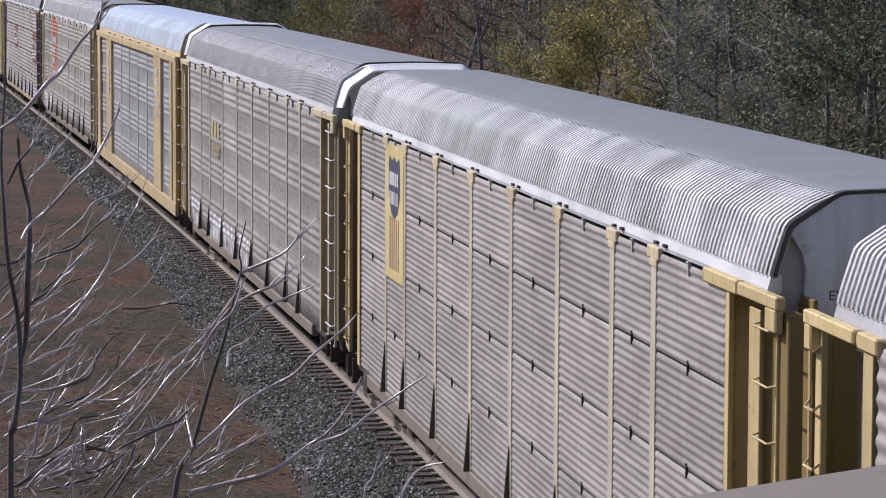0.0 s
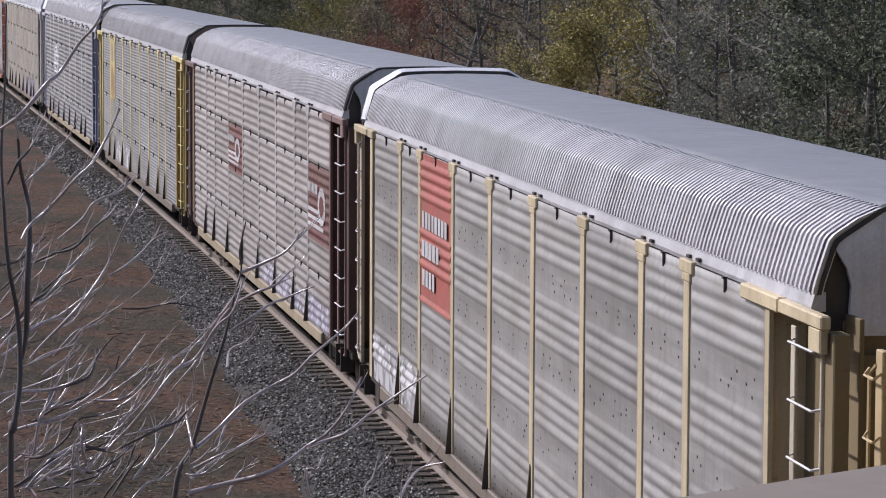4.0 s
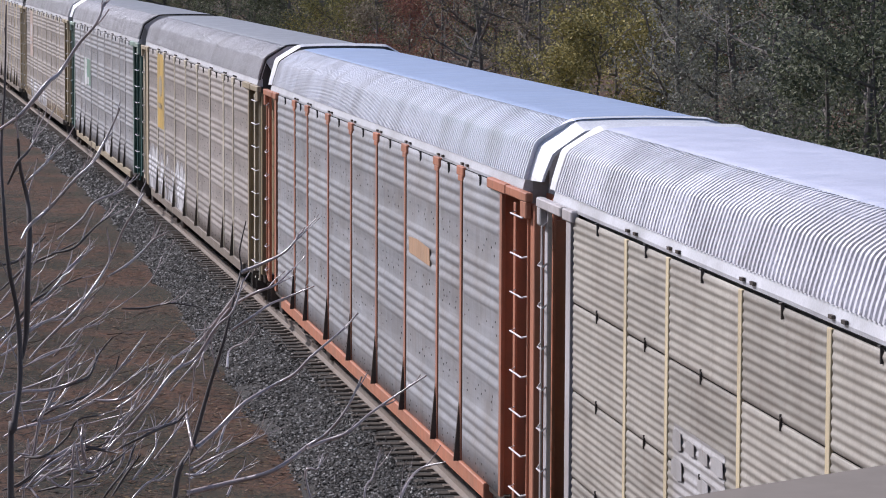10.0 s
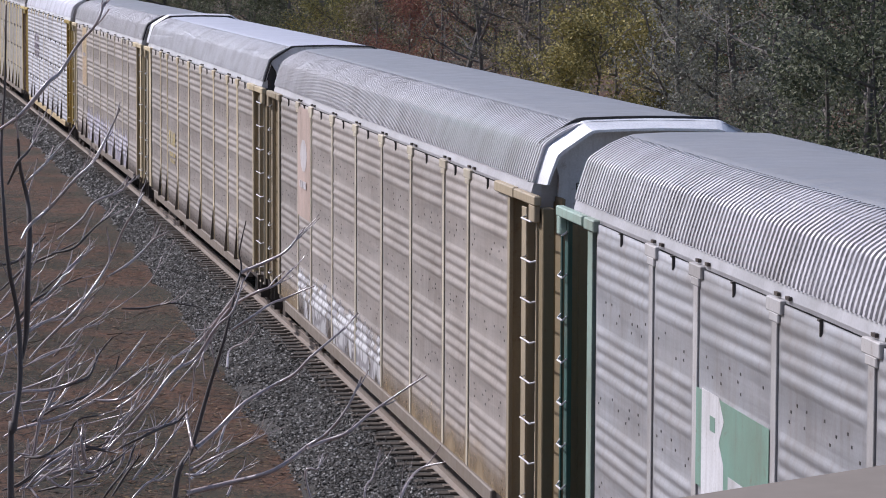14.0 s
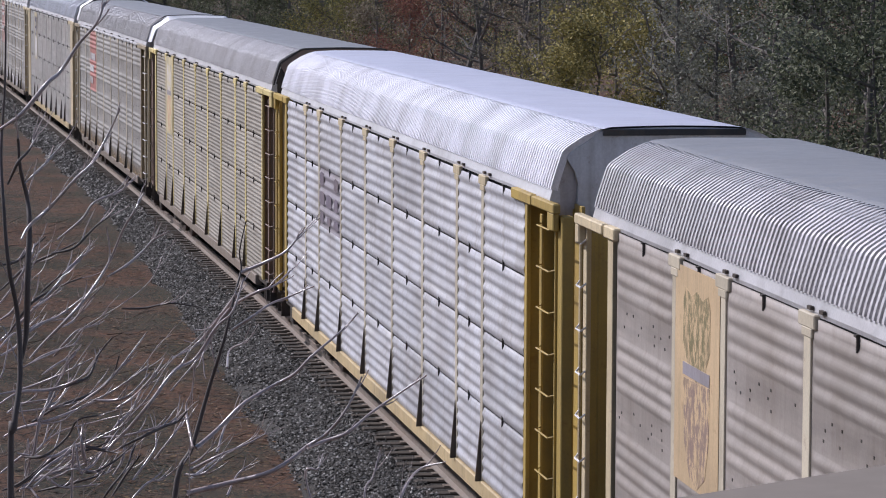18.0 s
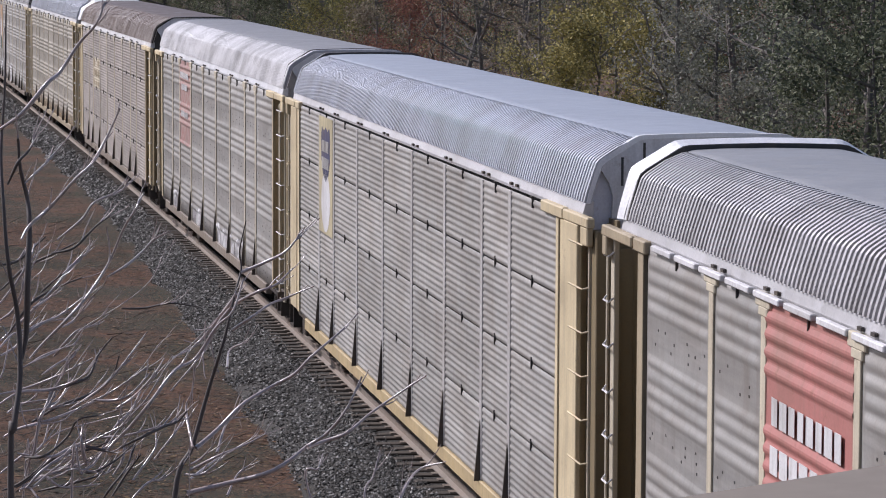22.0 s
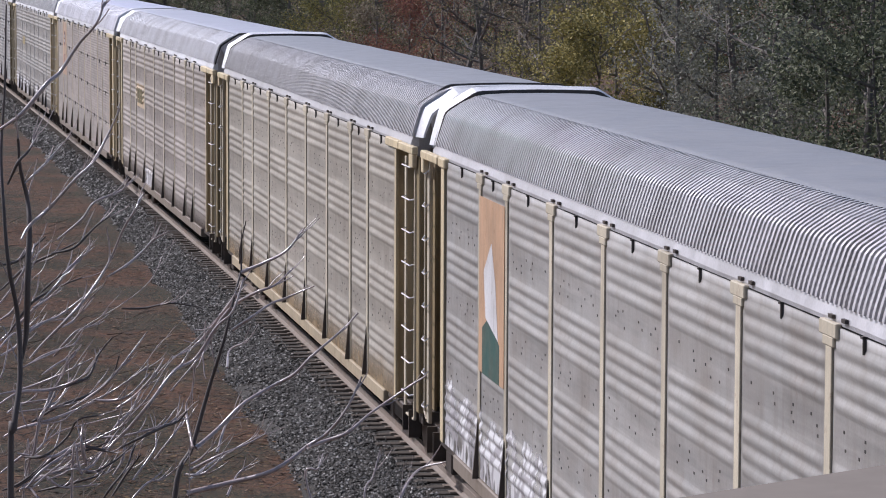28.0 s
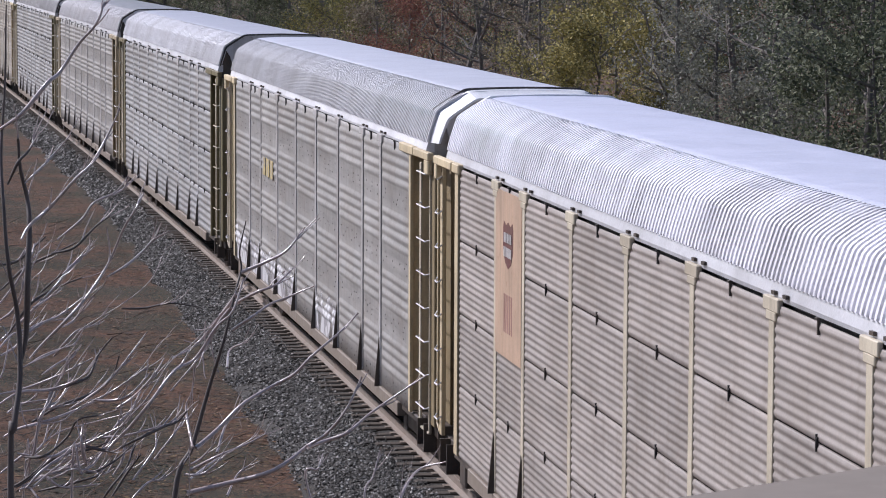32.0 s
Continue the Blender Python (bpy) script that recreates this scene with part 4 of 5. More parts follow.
def mark_peel(bay):
    """A peeling yellow plate: ragged foot, a worn pale emblem and a long faded patch."""
    def go(car, kind):
        w, y = BAYS[bay] - 0.14, mid(bay)
        rng = random.Random(bay)
        foot = [(-w / 2 + w * i / 9, -1.04 + (rng.uniform(0.0, 0.22) if 0 < i < 9 else 0.1)) for i in range(10)]
        flat_part(car, "sign_plate", y, 3.72, foot + [(w / 2, 1.02), (w * 0.2, 0.94), (0.0, 1.0), (-w * 0.25, 0.92), (-w / 2, 1.02)], "lemon", 0.035)
        flat_part(car, "worn_emblem", y, 4.24, [(-w * 0.2, -0.3), (w * 0.12, -0.24), (w * 0.2, 0.05), (w * 0.1, 0.32), (-w * 0.12, 0.26), (-w * 0.22, 0.0)], "mauve", 0.06)
        flat_part(car, "worn_patch", y, 3.42, [(-w * 0.28, -0.5), (-w * 0.1, -0.62), (w * 0.16, -0.58), (w * 0.3, -0.3), (w * 0.26, 0.2), (w * 0.1, 0.46), (-w * 0.12, 0.4), (-w * 0.3, 0.1)], "salmon", 0.06)
        for i in range(4):
            flat_part(car, "stripe", y + (i - 1.5) * w * 0.12, 3.38, rect(w * 0.05, 0.7), "tan", 0.075)
    return go


def mark_spray(bays, z1, key):
    return lambda car, kind: spray(car, bays, z1, key, kind)


def mark_dash(bay):
    def go(car, kind):
        flat_part(car, "sign_bar", mid(bay), 3.35, [(-0.95, -0.13), (0.9, -0.1), (0.95, 0.13), (0.2, 0.16), (-0.9, 0.12)], "salmon", 0.06)
    return go


def mark_words(text, z=4.74, size=0.125):
    """Stencilled words on the end hood."""
    def go(car, kind):
        cu = bpy.data.curves.new("stencil", "FONT")
        cu.body, cu.size = text, size
        ob = new("stencil", cu)
        cu.materials.append(paint("dark"))
        ob.parent = car
        ob.matrix_basis = pose(-0.95, -13.276, z, 90, 0, 0)
    return go


def mark_initials(bay):
    """A green square with a white block figure at its rear edge."""
    def go(car, kind):
        flat_part(car, "sign_plate", mid(bay), 3.22, rect(BAYS[bay] - 0.2, 0.92), "sage", 0.03)
        y = mid(bay) + 0.55
        flat_part(car, "sign_shape", y, 3.2, [(0.55, 0.5), (-0.1, 0.5), (-0.3, 0.3), (-0.12, 0.08), (-0.3, -0.1), (-0.3, -0.4), (0.0, -0.5), (0.55, -0.5)], "white", 0.04)
        flat_part(car, "sign_hole", y + 0.12, 3.42, rect(0.2, 0.14), "sage", 0.053)
        flat_part(car, "sign_bar", y - 0.85, 2.9, rect(0.75, 0.26), "white", 0.04)
    return go


def mark_dog(bay):
    def go(car, kind):
        w = BAYS[bay]
        flat_part(car, "sign_plate", mid(bay), 3.4, rect(w - 0.1, 2.3), "salmon", 0.05)
        flat_part(car, "sign_shape", mid(bay), 2.75, [(-0.6, -0.5), (0.65, -0.5), (0.65, 0.1), (0.1, 0.3), (-0.6, 0.0)], "green", 0.064)
        flat_part(car, "sign_shape", mid(bay), 3.3, [(-0.5, -0.5), (0.4, -0.3), (0.55, 0.3), (0.0, 0.7), (-0.3, 0.2)], "white", 0.066)
    return go


# ---- woods beyond the track ----
def tree_parts(seed, height, spread, leaves, low, leaf_size):
    """Trunk with limbs and a ragged crown of single leaves, gathered round the twigs."""
    rng = random.Random(seed)
    verts, faces, tips = [], [], []

    def limb(p, d, length, r, depth):
        pts, rad = [p], [r]
        n = 5
        for i in range(n):
            d = (d + Vector((rng.uniform(-0.25, 0.25), rng.uniform(-0.25, 0.25), rng.uniform(-0.05, 0.2)))).normalized()
            pts.append(pts[-1] + d * length / n)
            rad.append(r * (1 - 0.8 * (i + 1) / n))
            if depth > 0 and i >= 1:
                for _ in range(2 if depth == 1 else 1):
                    a = rng.uniform(0, 6.28)
                    limb(pts[-1], (d * 0.5 + Vector((math.cos(a), math.sin(a), rng.uniform(-0.1, 0.5)))).normalized(), length * 0.5, r * 0.45, depth - 1)
            if depth == 0:
                tips.append(pts[-1])
        tube(verts, faces, pts, rad, 5 if depth == 0 else 7)

    pts, rad = [Vector((0, 0, -0.6))], [height * 0.014]
    d = Vector((0, 0, 1))
    for i in range(8):
        d = (d + Vector((rng.uniform(-0.1, 0.1), rng.uniform(-0.1, 0.1), 0.15))).normalized()
        pts.append(pts[-1] + d * height / 8)
        rad.append(height * 0.014 * (1 - 0.85 * (i + 1) / 8))
    tube(verts, faces, pts, rad, 8)
    for k in range(11):
        f = low + (0.95 - low) * k / 10
        i = min(7, int(f * 8))
        p = pts[i].lerp(pts[i + 1], f * 8 - i)
        a = k * 2.4 + rng.uniform(-0.5, 0.5)
        limb(p, Vector((math.cos(a), math.sin(a), rng.uniform(0.05, 0.6))).normalized(), spread * rng.uniform(0.7, 1.15) * (1.15 - 0.6 * f), height * 0.006, 1)
    trunk = mesh_of("trunk", verts, faces)
    lv, lf = [], []
    for _ in range(leaves):
        t = rng.choice(tips)
        c = t + Vector((rng.gauss(0, 0.3), rng.gauss(0, 0.3), rng.gauss(-0.05, 0.26)))
        s = leaf_size * rng.uniform(0.6, 1.3)
        a = Vector((rng.gauss(0, 1), rng.gauss(0, 1), rng.gauss(0, 0.7))).normalized()
        b = a.orthogonal().normalized()
        b = (b + a.cross(b) * rng.uniform(-1, 1)).normalized()
        n = len(lv)
        lv += [c - a * s, c + b * s * 0.55, c + a * s, c - b * s * 0.55]
        lf.append((n, n + 1, n + 2, n + 3))
    return trunk, mesh_of("crown", lv, lf)


LEAF = {
    "yellow": ((0.14, 0.13, 0.06), (0.27, 0.23, 0.085), (0.48, 0.4, 0.15), (0.19, 0.19, 0.09)),
    "olive": ((0.108, 0.108, 0.0473), (0.203, 0.189, 0.0675), (0.297, 0.257, 0.081), (0.405, 0.351, 0.162)),
    "green": ((0.062, 0.074, 0.05), (0.105, 0.118, 0.072), (0.16, 0.172, 0.1), (0.27, 0.275, 0.19)),
    "red": ((0.169, 0.078, 0.065), (0.26, 0.117, 0.0975), (0.351, 0.169, 0.117), (0.221, 0.169, 0.104)),
    "brown": ((0.13, 0.104, 0.078), (0.221, 0.169, 0.117), (0.351, 0.286, 0.208), (0.182, 0.182, 0.091)),
    "grey": ((0.125, 0.125, 0.106), (0.213, 0.213, 0.169), (0.37, 0.36, 0.31), (0.2, 0.2, 0.125)),
}
LEAF_WORDS = {"yellow": "small tree with yellow autumn leaves", "olive": "olive and brown autumn tree at the wood's edge", "green": "dark green tree in the wood beside the track", "red": "reddish brown autumn tree in the wood", "brown": "nearly bare brown tree with grey trunk", "grey": "thin-leaved grey green tree in the wood"}


def build_woods():
    bark = steel("tree_bark", (0.2, 0.175, 0.155), 0, 0.95, 0.6, (0.06, 0.05, 0.045), 0.6)
    kinds = [tree_parts(11, 9.0, 3.0, 13000, 0.06, 0.06), tree_parts(12, 11.0, 3.2, 11000, 0.1, 0.064), tree_parts(13, 10.0, 2.8, 5000, 0.12, 0.05), tree_parts(14, 7.0, 2.8, 13000, 0.04, 0.058), tree_parts(15, 12.0, 3.4, 2800, 0.15, 0.05)]
    rng = random.Random(21)

    def plant(deg, y, tone, kind, scale=1.0):
        x = EYE[0] + y * math.tan(radians(deg))
        t = tagged(new("tree"), LEAF_WORDS[tone], "tree", "trees of the wood")
        t.matrix_basis = pose(x, y, -0.6, 0, 0, rng.uniform(0, 360))
        for name, me, m in (("trunk", kinds[kind][0], bark), ("crown", kinds[kind][1], island_mat("leaf_" + tone, LEAF[tone], 0.7, 0.25, 0.3))):
            o = part(name, me, m, t)
            o.scale = (scale,) * 3

    # the wood's edge, from far to near: bearing from the bridge, distance, look, form, size
    for row in ((1.6, 330, "green", 1, 1.3), (2.4, 310, "brown", 1, 1.2), (2.9, 285, "green", 0, 1.2), (3.4, 265, "green", 1, 1.2), (3.8, 250, "brown", 0, 1.2), (4.2, 225, "green", 1, 1.1), (4.6, 200, "green", 0, 1.1), (5.2, 185, "green", 1, 1.0), (5.8, 175, "olive", 1, 1.0), (6.2, 150, "olive", 3, 0.9), (6.8, 145, "brown", 0, 0.9), (7.45, 138, "red", 3, 0.95), (7.9, 132, "red", 2, 1.0),
                (8.2, 128, "brown", 4, 1.0), (8.7, 120, "brown", 2, 1.0), (9.2, 118, "grey", 4, 0.9), (9.6, 112, "brown", 2, 1.0), (9.95, 100, "brown", 2, 0.85), (10.2, 94, "yellow", 3, 0.8), (10.65, 92, "yellow", 3, 0.95), (11.1, 96, "yellow", 0, 0.8),
                (11.9, 92, "olive", 2, 1.0), (12.5, 88, "grey", 2, 1.0), (13.1, 84, "grey", 0, 0.9), (13.7, 76, "grey", 3, 0.75), (14.2, 80, "grey", 2, 1.0), (14.9, 72, "green", 0, 0.9), (15.6, 70, "green", 1, 0.9), (16.3, 66, "green", 3, 1.0)):
        plant(*row)
    # ranks behind
    tones = ["green", "brown", "grey", "olive", "green", "red"]
    for k in range(46):
        deg = 2.3 + 14.6 * (k % 23) / 22 + rng.uniform(-0.25, 0.25)
        near = 225 - (deg - 2.3) * 10.5
        y = near + 22 + (20 if k >= 23 else 0) + rng.uniform(0, 14)
        tone = "green" if deg > 14 or deg < 5.6 else ("red" if 7.2 < deg < 8.1 else tones[k % 6])
        plant(deg, y, tone, (0, 1, 2, 1, 0, 4)[k % 6], rng.uniform(0.95, 1.3))
    # undergrowth along the edge of the cutting
    rg = random.Random(4)
    verts, faces = [], []
    for _ in range(26000):
        u = 45 + 150 * rg.random()
        off = 6.5 + 9 * rg.random() ** 0.8
        h = (0.2 + 1.7 * rg.random()) * (0.6 + 0.5 * noise.noise((u * 0.15, off * 0.2, 1)))
        c = beside(u, off, -0.8 + 0.06 * (off - 6) + max(0.05, h))
        s = rg.uniform(0.04, 0.1)
        a = Vector((rg.gauss(0, 1), rg.gauss(0, 1), rg.gauss(0, 1))).normalized()
        b = a.orthogonal().normalized()
        n = len(verts)
        verts += [c - a * s, c + b * s * 0.5, c + a * s, c - b * s * 0.5]
        faces.append((n, n + 1, n + 2, n + 3))
    tagged(part("undergrowth", mesh_of("undergrowth", verts, faces), island_mat("leaf_under", ((0.03, 0.03, 0.018), (0.07, 0.06, 0.03), (0.1, 0.07, 0.04), (0.06, 0.07, 0.03)), 0.8, 0.2, 0.25)), "low brown and green undergrowth at the wood's edge", "undergrowth", kind="stuff")


# ---- bare saplings on the near bank ----
def sapling(label, x, y, stems, seed, twigs, bark, thick, near=False):
    """A bare young tree rooted at (x, y); each stem is a radius and a line of (x from the root, height); short side twigs grow from the stems."""
    rng = random.Random(seed)
    root = tagged(new("sapling"), label, "sapling", "bare saplings on the bank")
    foot = ground_z(x, y) + RAIL - 0.15
    for j, (radius, line) in enumerate(stems):
        depth = y if j == 0 else y + (rng.uniform(-0.03, 0.05) if near else rng.uniform(-0.12, 0.3))
        line = [(0.0, foot), (-0.02, 0.6 * foot + 0.4 * line[0][1])] + line if j == 0 else line
        pts = curve_points([(x + a, (y if i == 0 and j else depth) + 0.05 * math.sin(1.7 * i + j), h + (0.012 * math.sin(2.6 * i + 1.3 * j) if near else 0.0)) for i, (a, h) in enumerate(line)], 7)
        n = len(pts)
        wide = 1.45 if near else 1.2
        rad = [radius * wide * (1 - (0.8 if j == 0 else 0.72) * i / (n - 1)) + 0.0014 for i in range(n)]
        if near and j:
            rad = [r * min(1.0, 0.45 + 2.2 * i / n) for i, r in enumerate(rad)]
        if j == 0:
            top = pts[-1].z
            rad = [radius * (0.95 - 0.8 * (h.z - 4.6) / (top - 4.6)) if h.z > 4.6 else radius * (0.95 + 0.25 * (4.6 - h.z)) for h in pts]
        verts, faces = [], []
        tube(verts, faces, pts, rad, 7)
        part("stem", mesh_of("stem", verts, faces, True), thick if radius > 0.0126 or (near and j % 4 == 3) else bark, root)
        for _ in range(twigs if j else 2):
            i = rng.randrange(n // 3, n - 1)
            if pts[i].z < 4.5:
                continue
            d = (pts[i + 1] - pts[i]).normalized()
            d = (d + rng.choice((-1, 1)) * rng.uniform(0.25, 0.55) * Vector((d.z, rng.uniform(-0.5, 0.5), -d.x)) + Vector((0.2, 0, 0.15))).normalized()
            L = rng.uniform(0.06, 0.2) if near else rng.uniform(0.06, 0.2)
            q = [pts[i]]
            for k in range(5):
                d = (d + Vector((rng.uniform(-0.22, 0.22), rng.uniform(-0.15, 0.15), rng.uniform(0.0, 0.24)))).normalized()
                q.append(q[-1] + d * L / 5)
            v2, f2 = [], []
            r0 = min(rad[i] * 0.7, 0.0045)
            tube(v2, f2, q, [r0 * (1 - 0.4 * k / 5) for k in range(6)], 5)
            part("twig", mesh_of("twig", v2, f2, True), bark, root)


def build_saplings():
    bark = steel("sapling_bark", (0.5, 0.405, 0.39), 0, 0.27, 0.3, (0.1, 0.075, 0.07), 0.3)
    shiny = bark.node_tree.nodes["Principled BSDF"].inputs
    shiny["Specular IOR Level"].default_value, shiny["Coat Weight"].default_value, shiny["Coat Roughness"].default_value = 1.0, 1.0, 0.24
    dusk = steel("sapling_bark_dark", (0.12, 0.1, 0.095), 0, 0.6, 0.5, (0.05, 0.04, 0.035), 0.4)
    sapling("slim bare sapling with long arching pale branches", -7.37, 17.0, [
        (0.019, [(-0.06, 3.64), (-0.00, 4.81), (0.10, 5.07), (0.20, 5.41), (0.27, 5.66), (0.33, 5.91), (0.37, 6.04), (0.36, 6.14), (0.39, 6.31)]),
        (0.0085, [(0.37, 6.02), (0.50, 6.08), (0.61, 6.15), (0.71, 6.27)]),
        (0.0075, [(0.34, 5.85), (0.44, 5.93), (0.54, 5.97), (0.64, 6.05)]),
        (0.007, [(0.32, 5.71), (0.42, 5.79), (0.52, 5.85), (0.61, 5.88), (0.76, 5.95)]),
        (0.0085, [(0.34, 5.91), (0.26, 5.79), (0.16, 5.65), (0.08, 5.59), (-0.01, 5.56)]),
        (0.0075, [(0.31, 5.84), (0.25, 5.76), (0.20, 5.66), (0.11, 5.54), (-0.02, 5.39)]),
        (0.006, [(0.10, 5.07), (0.08, 5.24), (0.11, 5.35), (0.13, 5.54)]),
        (0.0125, [(0.07, 4.81), (0.31, 4.86), (0.50, 4.92), (0.62, 4.98), (0.73, 5.05), (0.84, 5.13), (0.94, 5.27), (1.03, 5.44)]),
        (0.0095, [(0.73, 5.05), (0.84, 5.07), (0.96, 5.12), (1.09, 5.21), (1.24, 5.31), (1.40, 5.43)]),
        (0.0105, [(0.12, 5.06), (0.25, 5.15), (0.39, 5.28), (0.56, 5.37), (0.67, 5.44), (0.77, 5.55), (0.94, 5.68), (1.03, 5.77)]),
        (0.007, [(0.09, 4.95), (0.23, 5.04), (0.39, 5.09), (0.50, 5.15)]),
        (0.006, [(0.08, 4.90), (0.23, 4.94), (0.35, 5.00), (0.48, 5.09)]),
        (0.006, [(0.23, 5.04), (0.31, 5.17), (0.42, 5.20)]),
        (0.005, [(0.29, 5.50), (0.33, 5.56), (0.42, 5.61)]),
        (0.005, [(0.29, 4.79), (0.37, 4.89), (0.48, 4.96)])], 31, 3, bark, dusk)
    sapling("small bare sapling close to the bridge", -6.35, 15.0, [
        (0.007, [(-0.22, 4.10), (-0.06, 5.06), (0.02, 5.21), (0.09, 5.27)]),
        (0.006, [(-0.06, 5.06), (0.08, 5.20), (0.22, 5.26)]),
        (0.005, [(-0.17, 4.29), (-0.47, 5.15), (-0.42, 5.25), (-0.39, 5.31)]),
        (0.005, [(-0.13, 4.46), (-0.20, 5.08), (-0.15, 5.21), (-0.11, 5.34)])], 36, 2, bark, dusk)
    sapling("dark upright bare stem with pale branches leaning to the track", -8.26, 15.0, [
        (0.021, [(0.00, 5.16), (0.02, 5.49), (0.05, 5.76), (0.04, 6.03), (0.00, 6.28), (-0.02, 6.55), (-0.03, 6.79), (-0.01, 7.13), (-0.00, 7.50)]),
        (0.0128, [(0.05, 5.78), (0.08, 5.95), (0.09, 6.22), (0.10, 6.46), (0.09, 6.60), (0.06, 6.72), (0.05, 6.89)]),
        (0.0085, [(-0.04, 6.91), (0.07, 7.01), (0.19, 7.13), (0.25, 7.20), (0.34, 7.32), (0.42, 7.42), (0.46, 7.53)]),
        (0.006, [(0.00, 6.67), (0.05, 6.77), (0.10, 6.82), (0.14, 6.91)]),
        (0.005, [(0.08, 6.68), (0.16, 6.73), (0.21, 6.80), (0.30, 6.89)]),
        (0.0065, [(0.06, 6.40), (0.10, 6.46), (0.19, 6.55), (0.32, 6.68), (0.39, 6.77), (0.47, 6.88), (0.53, 7.02)]),
        (0.0045, [(0.11, 6.47), (0.20, 6.56), (0.29, 6.65), (0.36, 6.74)])], 51, 4, bark, dusk, near=True)
    sapling("bare sapling with two long pale branches over the litter", -8.34, 15.4, [
        (0.0085, [(0.00, 5.64), (0.15, 5.73), (0.35, 5.84), (0.45, 5.92), (0.64, 6.05), (0.77, 6.17), (0.84, 6.28), (0.90, 6.36)]),
        (0.0065, [(0.18, 5.76), (0.25, 5.86), (0.38, 5.99), (0.47, 6.09), (0.57, 6.25), (0.64, 6.40), (0.69, 6.51), (0.74, 6.58)]),
        (0.005, [(0.32, 6.35), (0.44, 6.47), (0.50, 6.53), (0.63, 6.60), (0.67, 6.65)]),
        (0.005, [(0.29, 6.30), (0.40, 6.32), (0.51, 6.42), (0.60, 6.49)]),
        (0.0055, [(0.56, 6.19), (0.65, 6.22), (0.73, 6.30), (0.79, 6.35), (0.86, 6.40)]),
        (0.0045, [(0.34, 6.19), (0.40, 6.24), (0.50, 6.33)]),
        (0.0045, [(0.34, 5.92), (0.40, 5.97), (0.46, 6.04), (0.50, 6.10)]),
        (0.004, [(0.63, 6.01), (0.74, 6.02), (0.87, 6.03), (1.01, 6.03)])], 52, 4, bark, dusk, near=True)
    sapling("bare sapling with arching grey branches low on the bank", -8.25, 15.7, [
        (0.0075, [(0.00, 5.34), (0.08, 5.39), (0.25, 5.43), (0.34, 5.48), (0.51, 5.58), (0.64, 5.69), (0.74, 5.79), (0.80, 5.86)]),
        (0.0055, [(0.39, 5.51), (0.50, 5.53), (0.59, 5.56), (0.69, 5.66)]),
        (0.0055, [(0.07, 5.21), (0.11, 5.28), (0.14, 5.43), (0.20, 5.53), (0.28, 5.71), (0.32, 5.78)]),
        (0.0055, [(0.06, 5.25), (0.14, 5.25), (0.20, 5.27), (0.28, 5.35), (0.33, 5.42), (0.45, 5.47)]),
        (0.006, [(-0.07, 5.52), (0.04, 5.56), (0.17, 5.58), (0.28, 5.60), (0.35, 5.65), (0.41, 5.72)]),
        (0.004, [(0.15, 5.66), (0.25, 5.71), (0.31, 5.74)]),
        (0.004, [(0.02, 5.46), (0.22, 5.49), (0.34, 5.51)]),
        (0.004, [(0.15, 6.06), (0.21, 6.13), (0.29, 6.18)])], 53, 4, bark, dusk, near=True)
    sapling("low tangle of bare pale shoots on the bank", -7.96, 15.5, [
        (0.01, [(0.00, 5.04), (0.05, 5.18), (0.12, 5.25), (0.25, 5.41), (0.37, 5.56), (0.48, 5.74), (0.59, 5.80), (0.68, 5.92), (0.77, 6.01), (0.85, 6.16)]),
        (0.0075, [(0.11, 5.23), (0.26, 5.38), (0.38, 5.52), (0.51, 5.68), (0.62, 5.75), (0.72, 5.89), (0.80, 6.00), (0.86, 6.14)]),
        (0.0085, [(0.08, 5.21), (0.06, 5.30), (0.05, 5.36), (0.06, 5.44)]),
        (0.0065, [(0.24, 5.32), (0.37, 5.38), (0.46, 5.41), (0.53, 5.44), (0.57, 5.48)]),
        (0.0065, [(-0.22, 5.14), (-0.14, 5.20), (0.01, 5.31), (0.10, 5.34), (0.27, 5.44)]),
        (0.0045, [(-0.19, 5.13), (-0.10, 5.19), (0.01, 5.29)]),
        (0.0045, [(-0.12, 5.15), (-0.05, 5.19), (0.01, 5.21), (0.12, 5.21)]),
        (0.0065, [(0.05, 5.32), (0.16, 5.31), (0.21, 5.29)])], 54, 4, bark, dusk, near=True)
    sapling("thin dark bare shoots between the saplings", -7.36, 15.8, [
        (0.0045, [(0.00, 5.22), (0.01, 5.41), (0.02, 5.58), (0.03, 5.71)]),
        (0.005, [(-0.00, 5.15), (0.06, 5.21), (0.13, 5.29)]),
        (0.0055, [(-0.02, 5.11), (0.07, 5.14), (0.19, 5.22)]),
        (0.005, [(-0.45, 4.99), (-0.40, 5.07), (-0.32, 5.16), (-0.27, 5.28)]),
        (0.005, [(-0.31, 5.00), (-0.21, 5.07), (-0.13, 5.10), (-0.04, 5.16)]),
        (0.0045, [(-0.95, 5.78), (-0.88, 5.84), (-0.80, 5.88)]),
        (0.0045, [(-0.78, 5.97), (-0.70, 6.03), (-0.63, 6.09)]),
        (0.0045, [(-0.94, 5.05), (-0.86, 5.09), (-0.78, 5.14), (-0.71, 5.23)])], 55, 3, bark, dusk, near=True)
